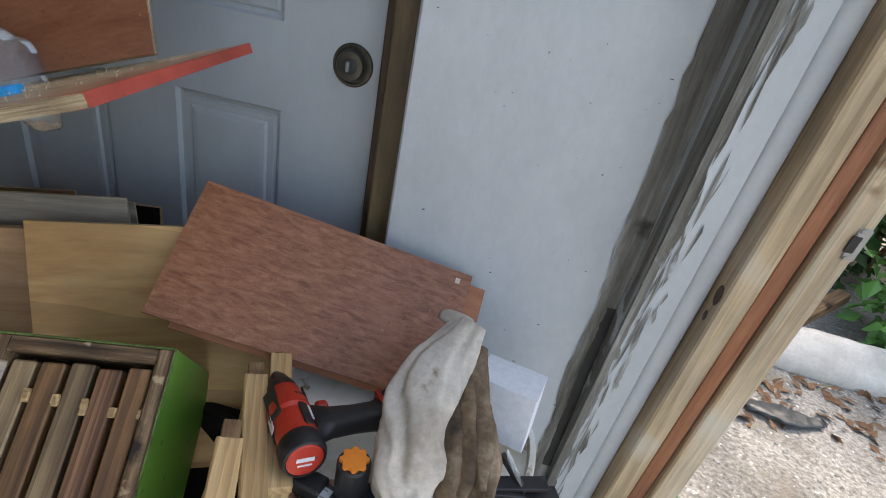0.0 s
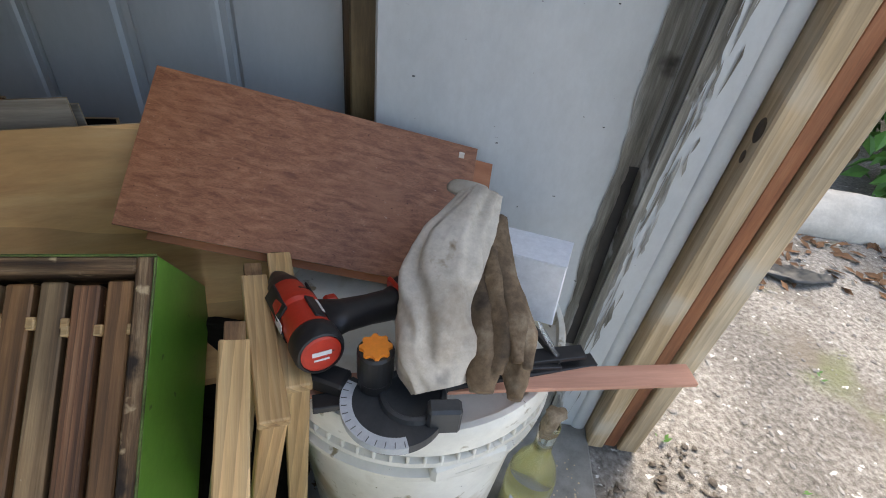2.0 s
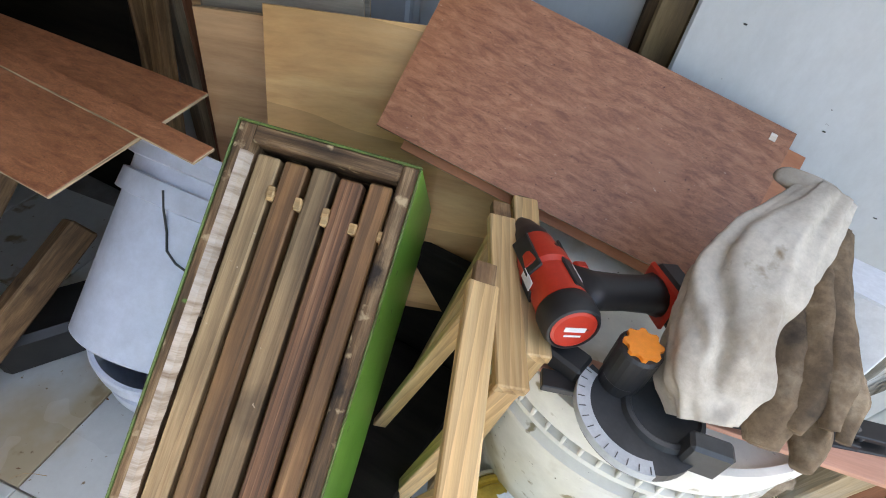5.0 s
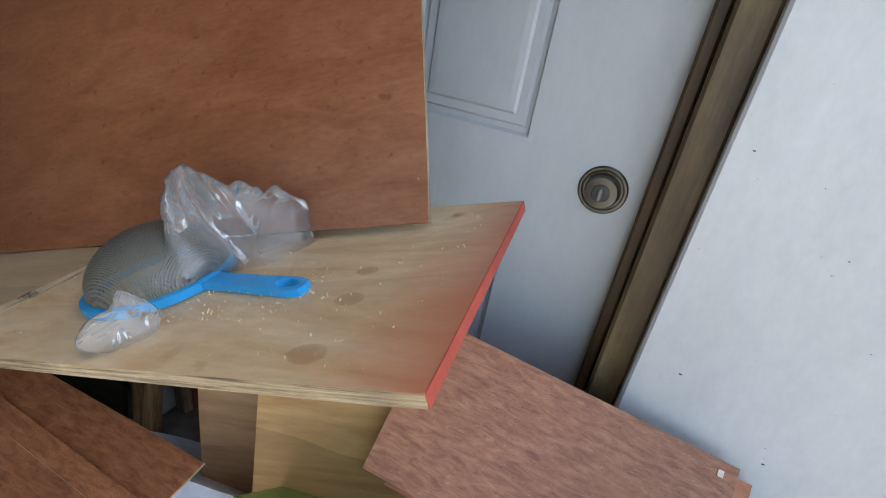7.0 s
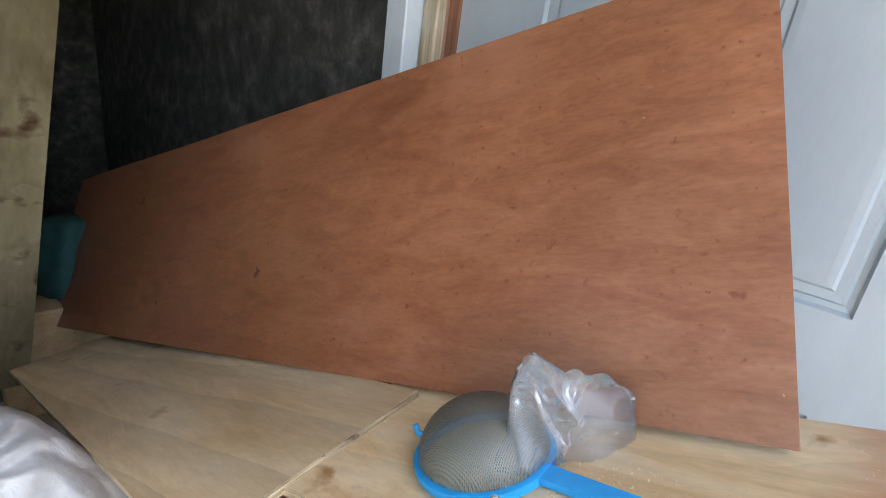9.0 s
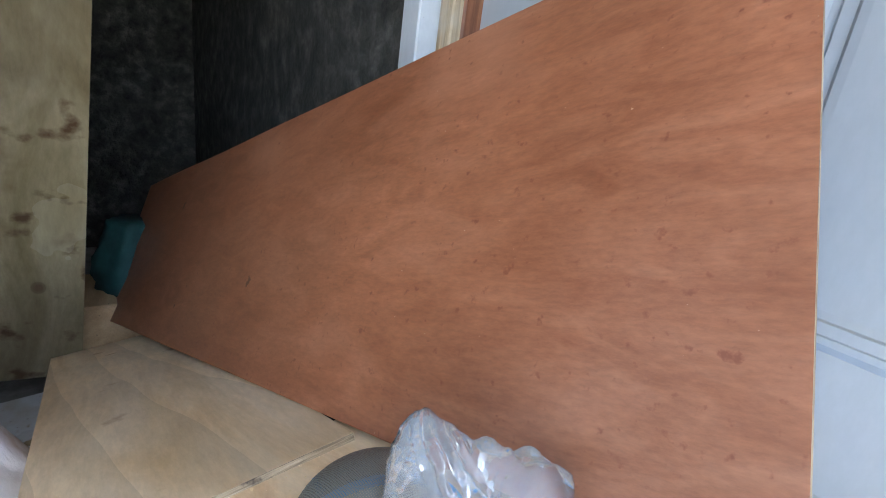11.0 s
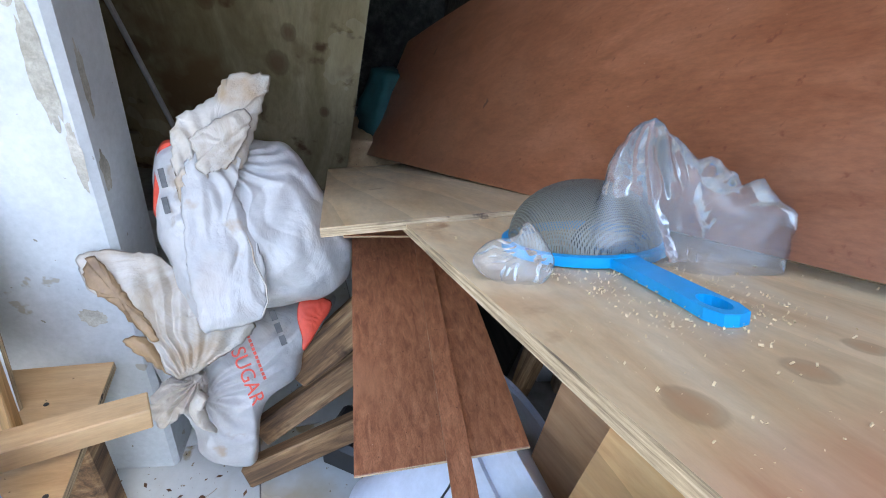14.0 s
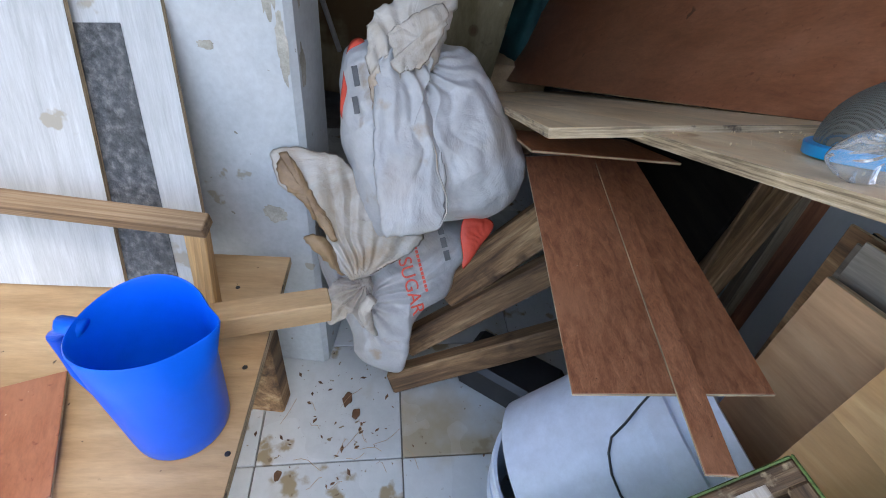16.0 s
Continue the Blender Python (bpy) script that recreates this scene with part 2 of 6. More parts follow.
BAR = surf("propolis_stained_bar", [(0.1, 0.046, 0.018), (0.31, 0.158, 0.064), (0.5, 0.31, 0.145)], (40, 1.6, 40), 4, 0.45, 0.6, 0.1, 0.6, 0.002, vary=0.12, fine=0.3, rings=((40, 1.2, 40), 4.0, 0.3), spots=BAR_SPOTS)
BAR_GREY = surf("grey_weathered_bar", [(0.09, 0.053, 0.027), (0.27, 0.17, 0.085), (0.46, 0.32, 0.17)], (40, 1.6, 40), 4, 0.5, 0.65, 0.1, 0.6, 0.002, vary=0.12, fine=0.3, rings=((40, 1.2, 40), 4.0, 0.25), spots=BAR_SPOTS)
BAR_RED = surf("reddish_stained_bar", [(0.08, 0.035, 0.016), (0.25, 0.118, 0.056), (0.41, 0.235, 0.125)], (60, 1.6, 60), 4, 0.4, 0.6, 0.1, 0.6, 0.002, vary=0.12, fine=0.35, rings=((90, 1.2, 90), 2.0, 0.45), spots=BAR_SPOTS)
PLASTIC = surf("dirty_white_plastic", [(0.66, 0.645, 0.57), (0.79, 0.78, 0.72)], (6, 6, 6), 3, 0.2, 0.35, 0.08, 0.05, 0.001, fine=0.06, spots=[(9, 0.58, 0.7, (0.44, 0.39, 0.27)), (34, 0.63, 0.7, (0.3, 0.25, 0.15)), (120, 0.7, 0.74, (0.12, 0.1, 0.07))])
BLUEWHITE = surf("bluish_white_plastic", [(0.62, 0.68, 0.8), (0.68, 0.74, 0.86)], (4, 4, 4), 3, 0.08, 0.3, 0.05, 0.03, 0.001)
BLUE = surf("blue_plastic", [(0.0, 0.095, 0.66), (0.0, 0.115, 0.76)], (5, 5, 5), 3, 0.08, 0.36, 0.06, 0.02, 0.001, spec=0.25, fine=0.04)
CYAN = surf("light_blue_plastic", [(0.0, 0.32, 0.72), (0.0, 0.4, 0.82)], (5, 5, 5), 3, 0.06, 0.35, 0.05, 0.02, 0.001)
RED = surf("red_tool_plastic", [(0.5, 0.03, 0.015), (0.6, 0.045, 0.02)], (20, 20, 20), 8, 0.2, 0.4, 0.08, 0.1, 0.001, spots=[(60, 0.68, 0.72, (0.08, 0.03, 0.03))])
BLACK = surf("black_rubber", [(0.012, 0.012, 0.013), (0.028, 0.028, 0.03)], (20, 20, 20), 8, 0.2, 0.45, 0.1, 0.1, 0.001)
DARKGREY = surf("dark_grey_metal", [(0.04, 0.045, 0.05), (0.07, 0.075, 0.08)], (30, 30, 30), 8, 0.2, 0.45, 0.1, 0.1, 0.001, metal=0.3)
STEEL = surf("dull_steel", [(0.32, 0.32, 0.31), (0.45, 0.45, 0.43)], (30, 30, 30), 8, 0.2, 0.5, 0.1, 0.05, 0.001, metal=0.5)
SCALE = surf("grey_scale_plate", [(0.42, 0.45, 0.47), (0.5, 0.53, 0.55)], (30, 30, 30), 8, 0.15, 0.5, 0.1, 0.05, 0.001)
ORANGE = surf("orange_plastic", [(0.8, 0.22, 0.02), (0.88, 0.28, 0.03)], (20, 20, 20), 8, 0.1, 0.45, 0.05, 0.05, 0.001)
BRASS = surf("tarnished_nickel", [(0.1, 0.097, 0.08), (0.19, 0.182, 0.15)], (40, 40, 40), 8, 0.3, 0.35, 0.1, 0.05, 0.001, metal=0.9)
GOLD = surf("gold_lacquered_tin", [(0.5, 0.36, 0.07), (0.66, 0.5, 0.13)], (25, 25, 25), 18, 0.5, 0.32, 0.1, 0.1, 0.001, metal=0.85, spots=[(24, 0.66, 0.7, (0.75, 0.76, 0.74))])
TIN = surf("tin_rim", [(0.5, 0.48, 0.4), (0.68, 0.66, 0.58)], (30, 30, 30), 8, 0.2, 0.3, 0.1, 0.05, 0.001, metal=0.9)
PAINTSPILL = surf("dried_white_paint", [(0.72, 0.74, 0.75), (0.8, 0.82, 0.83)], (30, 30, 30), 8, 0.1, 0.5, 0.1, 0.2, 0.001)
CARD = surf("white_card", [(0.74, 0.76, 0.8), (0.79, 0.81, 0.84)], (10, 10, 10), 3, 0.08, 0.6, 0.05, 0.04, 0.0005, spots=[(12, 0.66, 0.74, (0.6, 0.55, 0.48))])
CLOTH = surf("soiled_canvas", [(0.36, 0.3, 0.235), (0.5, 0.45, 0.38), (0.58, 0.53, 0.46)], (12, 12, 12), 9, 0.22, 0.95, 0.03, 0.5, 0.004, fine=0.16, distort=0.8, spots=[(6, 0.56, 0.74, (0.33, 0.26, 0.18)), (30, 0.66, 0.74, (0.24, 0.18, 0.12))])
CLOTH_DIRTY = surf("oily_canvas", [(0.045, 0.03, 0.018), (0.2, 0.135, 0.08), (0.46, 0.37, 0.26)], (16, 16, 16), 12, 0.5, 0.9, 0.05, 0.5, 0.003, fine=0.3)
SACK = surf("woven_white_sack", [(0.41, 0.41, 0.41), (0.5, 0.495, 0.49)], (9, 9, 9), 4, 0.18, 0.38, 0.1, 0.6, 0.007, fine=0.07, distort=1.6, spots=[(5, 0.55, 0.74, (0.37, 0.31, 0.25)), (14, 0.64, 0.72, (0.34, 0.27, 0.2))])
SACK_DIRTY = surf("soiled_woven_sack", [(0.34, 0.28, 0.21), (0.44, 0.4, 0.345), (0.5, 0.475, 0.44)], (9, 9, 9), 6, 0.18, 0.4, 0.1, 0.6, 0.007, fine=0.07, distort=1.6, spots=[(9, 0.57, 0.7, (0.36, 0.26, 0.16))])
SACK_TAN = surf("brown_stained_sacking", [(0.2, 0.12, 0.06), (0.38, 0.25, 0.13), (0.48, 0.35, 0.21)], (9, 9, 9), 5, 0.25, 0.5, 0.1, 0.3, 0.002, fine=0.1)
INKRED = surf("red_print", [(0.62, 0.06, 0.03), (0.7, 0.09, 0.05)], (20, 20, 20), 8, 0.2, 0.55, 0.05, 0.1, 0.001)
INKDARK = surf("dark_print", [(0.06, 0.06, 0.06), (0.12, 0.12, 0.12)], (60, 60, 60), 8, 0.3, 0.6, 0.05, 0.0)
INKLIGHT = surf("light_print", [(0.7, 0.7, 0.7), (0.8, 0.8, 0.8)], (20, 20, 20), 8, 0.1, 0.6, 0.05, 0.0)
TILE = surf("white_glazed_tile", [(0.6, 0.635, 0.63), (0.68, 0.7, 0.695)], (5, 5, 5), 2, 0.12, 0.28, 0.08, 0.04, 0.001,
            spots=[(3.5, 0.54, 0.68, (0.46, 0.39, 0.27)), (14, 0.62, 0.68, (0.36, 0.29, 0.18)), (60, 0.68, 0.72, (0.24, 0.18, 0.11))], vary=0.04, fine=0.05)
GROUT = surf("dirty_grout", [(0.2, 0.19, 0.17), (0.32, 0.31, 0.28)], (30, 30, 30), 5, 0.2, 0.9, 0.05, 0.2, 0.001)
GRAVEL = surf("pale_gravel_soil", [(0.13, 0.117, 0.1), (0.31, 0.29, 0.26), (0.5, 0.48, 0.44)], (70, 70, 70), 2.5, 0.4, 0.95, 0.03, 1.0, 0.012, fine=0.35, spots=[(3.0, 0.56, 0.7, (0.2, 0.175, 0.14)), (2.6, 0.6, 0.72, (0.18, 0.21, 0.09)), (40, 0.66, 0.7, (0.66, 0.65, 0.62))])
STONE = surf("gravel_stone", [(0.25, 0.235, 0.215), (0.5, 0.485, 0.455)], (20, 20, 20), 5, 0.2, 0.9, 0.05, 0.3, 0.002, vary=0.3)
LEAF = surf("green_leaf", [(0.03, 0.08, 0.015), (0.06, 0.16, 0.03)], (10, 10, 10), 3, 0.3, 0.5, 0.1, 0.0, vary=0.2)
LEAFB = surf("bright_leaf", [(0.08, 0.2, 0.04), (0.13, 0.32, 0.07)], (10, 10, 10), 3, 0.3, 0.45, 0.1, 0.0, vary=0.2)
LITTER = surf("dry_leaf_litter", [(0.1, 0.05, 0.025), (0.22, 0.12, 0.06)], (20, 20, 20), 6, 0.3, 0.9, 0.05, 0.2, 0.002)
LOG = surf("bleached_concrete_kerb", [(0.5, 0.46, 0.4), (0.66, 0.62, 0.55)], (8, 8, 8), 4, 0.2, 0.9, 0.05, 0.5, 0.006)
CEIL = surf("grey_ceiling_board", [(0.34, 0.34, 0.33), (0.42, 0.42, 0.41)], (4, 4, 4), 2, 0.15, 0.8, 0.05, 0.1, 0.002)
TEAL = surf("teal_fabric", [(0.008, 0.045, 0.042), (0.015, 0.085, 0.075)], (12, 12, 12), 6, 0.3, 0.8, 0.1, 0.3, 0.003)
TAN = surf("tan_board", [(0.34, 0.21, 0.1), (0.45, 0.3, 0.155), (0.52, 0.37, 0.21)], (3, 20, 20), 4, 0.2, 0.6, 0.1, 0.15, 0.001, fine=0.14, spots=[(60, 0.7, 0.73, (0.08, 0.05, 0.03))])
SAWDUST = surf("sawdust", [(0.6, 0.45, 0.25), (0.75, 0.6, 0.38)], (30, 30, 30), 8, 0.1, 0.9, 0.05, 0.0, vary=0.15)
REDEDGE = surf("red_painted_edge", [(0.36, 0.05, 0.03), (0.5, 0.09, 0.06)], (20, 20, 20), 8, 0.2, 0.6, 0.1, 0.3, 0.001, spots=[(35, 0.64, 0.68, (0.66, 0.5, 0.42))])


def glass(name, tint, rough, ior, alpha=0.0):
    m = bpy.data.materials.new(name)
    m.use_nodes = True
    n, link = m.node_tree.nodes, m.node_tree.links.new
    bs = n["Principled BSDF"]
    bs.inputs["Base Color"].default_value = (*tint, 1)
    bs.inputs["Roughness"].default_value = rough
    bs.inputs["IOR"].default_value = ior
    if alpha:
        bs.inputs["Alpha"].default_value = alpha
    else:
        bs.inputs["Transmission Weight"].default_value = 1.0
    return m


BOTTLE = glass("clear_bottle_glass", (0.92, 0.95, 0.85), 0.05, 1.45)
FILM = bpy.data.materials.new("clear_crinkled_film")
FILM.use_nodes = True
fn, fl = FILM.node_tree.nodes, FILM.node_tree.links.new
fn.remove(fn["Principled BSDF"])
f_clear, f_gloss, f_milk = fn.new("ShaderNodeBsdfTransparent"), fn.new("ShaderNodeBsdfGlossy"), fn.new("ShaderNodeBsdfDiffuse")
f_clear.inputs["Color"].default_value = (1.0, 1.0, 1.0, 1)
f_gloss.inputs["Roughness"].default_value = 0.12
f_milk.inputs["Color"].default_value = (0.85, 0.88, 0.9, 1)
f_fr = fn.new("ShaderNodeFresnel")
f_fr.inputs["IOR"].default_value = 1.5
f_m1, f_m2 = fn.new("ShaderNodeMixShader"), fn.new("ShaderNodeMixShader")
fl(f_fr.outputs[0], f_m1.inputs[0])
fl(f_clear.outputs[0], f_m1.inputs[1])
fl(f_gloss.outputs[0], f_m1.inputs[2])
f_m2.inputs[0].default_value = 0.11
fl(f_m1.outputs[0], f_m2.inputs[1])
fl(f_milk.outputs[0], f_m2.inputs[2])
fl(f_m2.outputs[0], fn["Material Output"].inputs["Surface"])


# ---- builders ----
PLACE = {}


def part(name, bm, material, parent=None, label="", m=None, smooth=False):
    """Links a bmesh, in metres, as one mesh object at the pose m, under a thing or a part."""
    me = bpy.data.meshes.new(name)
    bmesh.ops.recalc_face_normals(bm, faces=bm.faces)
    bm.to_mesh(me)
    bm.free()
    for s in (material if isinstance(material, (list, tuple)) else (material,)):
        me.materials.append(s)
    if smooth:
        for p in me.polygons:
            p.use_smooth = True
    return place(name, me, parent, label, m)


def place(name, me, parent=None, label="", m=None):
    ob = new(name, me)
    m = m or Matrix.Identity(4)
    PLACE[ob] = m
    if parent is not None:
        ob.parent = parent
        ob.matrix_basis = PLACE[parent].inverted() @ m
    else:
        ob.matrix_basis = m
    if label:
        ob["label"] = label
    return ob


def empty(name, at, label, category, group="", kind=""):
    ob = new(name)
    ob.empty_display_size = 0.05
    PLACE[ob] = Matrix.Translation(at)
    ob.matrix_basis = PLACE[ob]
    return tagged(ob, label, category, group, kind)


def box(sx, sy, sz, bevel=0.0, at=(0, 0, 0), bm=None, seg=1):
    """A box with its low corner at `at`, in metres."""
    made = bm or bmesh.new()
    vs = bmesh.ops.create_cube(made, size=1.0)["verts"]
    for v in vs:
        v.co = Vector((at[0] + (v.co.x + 0.5) * sx, at[1] + (v.co.y + 0.5) * sy, at[2] + (v.co.z + 0.5) * sz))
    if bevel:
        es = list({e for v in vs for e in v.link_edges})
        bmesh.ops.bevel(made, geom=es, offset=bevel, segments=seg, affect="EDGES", profile=0.6)
    return made


def frame3(a, b, c):
    """A pose at a (plan units) with x towards b and y towards c, and the two lengths in metres."""
    a, b, c = V(*a), V(*b), V(*c)
    x = (b - a)
    y = (c - a)
    lx = x.length
    x.normalize()
    y = y - x * y.dot(x)
    ly = y.length
    y.normalize()
    z = x.cross(y)
    return Matrix(((x.x, y.x, z.x, a.x), (x.y, y.y, z.y, a.y), (x.z, y.z, z.z, a.z), (0, 0, 0, 1))), lx, ly


def rough_sheet(lx, ly, th, nx=1, ny=1, warp=0.0, bevel=0.0008, seed=0):
    """A board lying in x, y with its face at z = 0 and its body below, slightly warped; edges get material 1."""
    bm = bmesh.new()
    top, low = [], []
    for j in range(ny + 1):
        for i in range(nx + 1):
            x, y = lx * i / nx, ly * j / ny
            w = warp * noise.noise(Vector((x * 2 + seed, y * 2, seed * 1.7)))
            top.append(bm.verts.new((x, y, w)))
            low.append(bm.verts.new((x, y, w - th)))
    k = nx + 1
    for j in range(ny):
        for i in range(nx):
            a = j * k + i
            bm.faces.new((top[a], top[a + 1], top[a + k + 1], top[a + k]))
            bm.faces.new((low[a], low[a + k], low[a + k + 1], low[a + 1]))
    ring = [i for i in range(nx + 1)] + [j * k + nx for j in range(1, ny + 1)] + [ny * k + i for i in range(nx - 1, -1, -1)] + [j * k for j in range(ny - 1, 0, -1)]
    for q in range(len(ring)):
        a, b = ring[q], ring[(q + 1) % len(ring)]
        f = bm.faces.new((top[a], low[a], low[b], top[b]))
        f.material_index = 1
    if bevel:
        es = [e for e in bm.edges if len({f.material_index for f in e.link_faces}) == 2]
        bmesh.ops.bevel(bm, geom=es, offset=bevel, segments=1, affect="EDGES")
    return bm


def board(name, a, b, c, th, face, edge, label, category, group="", parent=None, n=(1, 1), warp=0.0, flip=False):
    """A board with face corners a, b, c in plan units and its thickness in metres, behind the face."""
    m, lx, ly = frame3(a, b, c)
    if flip:
        m = m @ Matrix.Translation((0, 0, th))
    ob = part(name, rough_sheet(lx, ly, th, n[0], n[1], warp, seed=len(name)), (face, edge), parent, "" if parent else label, m)
    if parent is None:
        tagged(ob, label, category, group)
    return ob


def bar(a, b, wx, wy, side=(0, 0, 1), bevel=0.002, shift=(0, 0)):
    """A straight bar between two plan points: bmesh along local x, and its pose. side: roughly its local z."""
    p, q = V(*a), V(*b)
    x = (q - p)
    length = x.length
    x.normalize()
    z = Vector(side) - x * x.dot(Vector(side))
    z.normalize()
    y = z.cross(x)
    m = Matrix(((x.x, y.x, z.x, p.x), (x.y, y.y, z.y, p.y), (x.z, y.z, z.z, p.z), (0, 0, 0, 1)))
    return box(length, wx, wy, bevel, (0, -wx / 2 + shift[0], -wy / 2 + shift[1])), m


def lathe(profile, n=48, cap_low=True, cap_top=False, bm=None, a0=0.0, wob=0.0, seed=0):
    """Turns (radius, height) points round z."""
    made = bm or bmesh.new()
    rings = []
    for r, z in profile:
        ring = []
        for i in range(n):
            a = a0 + 2 * math.pi * i / n
            rr = r * (1 + wob * noise.noise(Vector((math.cos(a) * 2 + seed, math.sin(a) * 2, z * 6))))
            ring.append(made.verts.new((rr * math.cos(a), rr * math.sin(a), z)))
        rings.append(ring)
    for lo, hi in zip(rings, rings[1:]):
        for i in range(n):
            made.faces.new((lo[i], lo[(i + 1) % n], hi[(i + 1) % n], hi[i]))
    if cap_low:
        made.faces.new(rings[0])
    if cap_top:
        made.faces.new(rings[-1])
    return made


def tube(points, r, n=8, closed=False):
    """A round wire through points, in metres."""
    bm = bmesh.new()
    pts = [Vector(p) for p in points]
    rings = []
    up = Vector((0.31, 0.2, 0.93))
    for i, p in enumerate(pts):
        d = (pts[min(i + 1, len(pts) - 1)] - pts[max(i - 1, 0)]).normalized()
        s = d.cross(up)
        if s.length < 1e-4:
            s = d.cross(Vector((1, 0, 0)))
        s.normalize()
        w = d.cross(s)
        rr = r[i] if isinstance(r, (list, tuple)) else r
        rings.append([bm.verts.new(p + (s * math.cos(2 * math.pi * k / n) + w * math.sin(2 * math.pi * k / n)) * rr) for k in range(n)])
    for lo, hi in zip(rings, rings[1:]):
        for k in range(n):
            bm.faces.new((lo[k], lo[(k + 1) % n], hi[(k + 1) % n], hi[k]))
    bm.faces.new(rings[0])
    bm.faces.new(rings[-1])
    return bm


def smooth_by(ob, angle=40):
    me = ob.data
    for p in me.polygons:
        p.use_smooth = True
    me.set_sharp_from_angle(angle=radians(angle))
    return ob


def wallbox(name, x0, x1, y0, y1, z0, z1, material, label, bevel=0.004, kind="structure", category="wall"):
    ob = part(name, box((x1 - x0) * U, (y1 - y0) * U, (z1 - z0) * U, bevel, (x0 * U, y0 * U, z0 * U)), material)
    return tagged(ob, label, category, kind=kind)


def crease(u, v, seed, k):
    """Crisp folds: faded triangle waves in several directions, with a wandering phase."""
    h = 0.0
    for q in range(5):
        a = seed * 1.7 + q * 2.4
        f = k * (0.7, 1.0, 1.6, 2.4, 3.6)[q]
        c = Vector((u * f * 0.45, v * f * 0.45, seed + q * 3.1))
        x = (u * math.cos(a) + v * math.sin(a)) * f + 1.3 * noise.noise(c)
        fade = max(0.0, noise.noise(c * 0.9 + Vector((4, 8, 0))) + 0.28)
        h += (abs((x % 1.0) * 2 - 1) - 0.5) * fade * (1.0, 0.9, 0.7, 0.5, 0.36)[q]
    return h


def pillow(outline, at, normal, depth, folds=0.0, fu=3.0, fv=3.0, seed=0, rings=16, n=72, back=0.6, power=2.0, fine=0.0, gather=None, ragged=0.0, soft=8):
    """A stuffed or crumpled form: a closed outline (plan units, across and up) that bulges along its normal, with crisp folds; gather: a point to which folds run."""
    nv = Vector(normal).normalized()
    e2 = (Vector((0, 0, 1)) - nv * nv.z).normalized()
    e1 = e2.cross(nv)
    k = len(outline)
    loop = []
    for i in range(n):
        f = i / n * k
        j, f = int(f), f - int(f)
        p0, p1, p2, p3 = (Vector(outline[(j + q) % k]) for q in (-1, 0, 1, 2))
        p = 0.5 * (2 * p1 + (p2 - p0) * f + (2 * p0 - 5 * p1 + 4 * p2 - p3) * f * f + (3 * p1 - p0 - 3 * p2 + p3) * f ** 3)
        loop.append(p + ragged * Vector((noise.noise(Vector((p.x * 90, p.y * 90, seed))), noise.noise(Vector((p.x * 90, p.y * 90, seed + 5))))))
    mid = sum(loop, Vector((0, 0))) / n
    grids = []
    for side in (1, -1):
        g = []
        for r in range(rings + 1):
            s = 1 - r / rings
            w = depth * max(0.0, 1 - s ** power) ** 0.5 * (1 if side > 0 else -back)
            g.append([[(mid + (loop[i] - mid) * s).x, (mid + (loop[i] - mid) * s).y, w] for i in range(n)])
        for it in range(soft):
            w2 = [[p[2] for p in row] for row in g]
            for r in range(1, rings):
                for i in range(n):
                    g[r][i][2] = (w2[r - 1][i] + w2[r + 1][i] + w2[r][i - 1] + w2[r][(i + 1) % n] + w2[r][i] * 2) / 6
            mean = sum(w2[rings - 1]) / n
            for i in range(n):
                g[rings][i][2] = mean
        grids.append(g)
    bm = bmesh.new()

    def vert(p, s, side):
        u, v, w = p
        h = crease(u, v, seed, (fu + fv) * 1.6)
        if gather:
            d = Vector((u - gather[0], v - gather[1]))
            a = math.atan2(d.y, d.x) * gather[2] + 1.5 * noise.noise(Vector((u * 9, v * 9, seed)))
            h = 0.45 * h + (abs((a % 1.0) * 2 - 1) - 0.5) * min(1.0, d.length / 0.03) * max(0.25, 1 - d.length / gather[3])
        w += folds * h * (1 - 0.75 * s ** 8) * side
        q = V(*at) + (e1 * u + e2 * v + nv * w) * U
        return q + noise.noise_vector(q * 26 + Vector((seed, 0, 0))) * folds * 0.25 * U + noise.noise_vector(q * 90) * fine * 0.5

    ring0 = [bm.verts.new(vert(grids[0][0][i], 1.0, 1)) for i in range(n)]
    for side, g in zip((1, -1), grids):
        prev = ring0
        for r in range(1, rings):
            ring = [bm.verts.new(vert(g[r][i], 1 - r / rings, side)) for i in range(n)]
            for i in range(n):
                bm.faces.new((prev[i], prev[(i + 1) % n], ring[(i + 1) % n], ring[i]))
            prev = ring
        c = bm.verts.new(vert(g[rings][0], 0.0, side))
        for i in range(n):
            bm.faces.new((prev[i], prev[(i + 1) % n], c))
    return bm


# ---- the large structure ----
ground = part("ground", box(120, 120, 0.3, 0, (-60, -60, -0.03 * U - 0.3)), GRAVEL)
tagged(ground, "pale gravelly soil ground outside the shed", "ground", kind="structure")

# tiled floor: a slab with the tiles let in, laid at ten degrees to the front wall
floor = part("floor", box(4.71 * U, 3.6 * U, 0.1, 0.004, (-4.0 * U, -2.4 * U, -0.104)), GROUT)
tagged(floor, "white glazed floor tiles with dirt and stains", "floor", kind="structure")

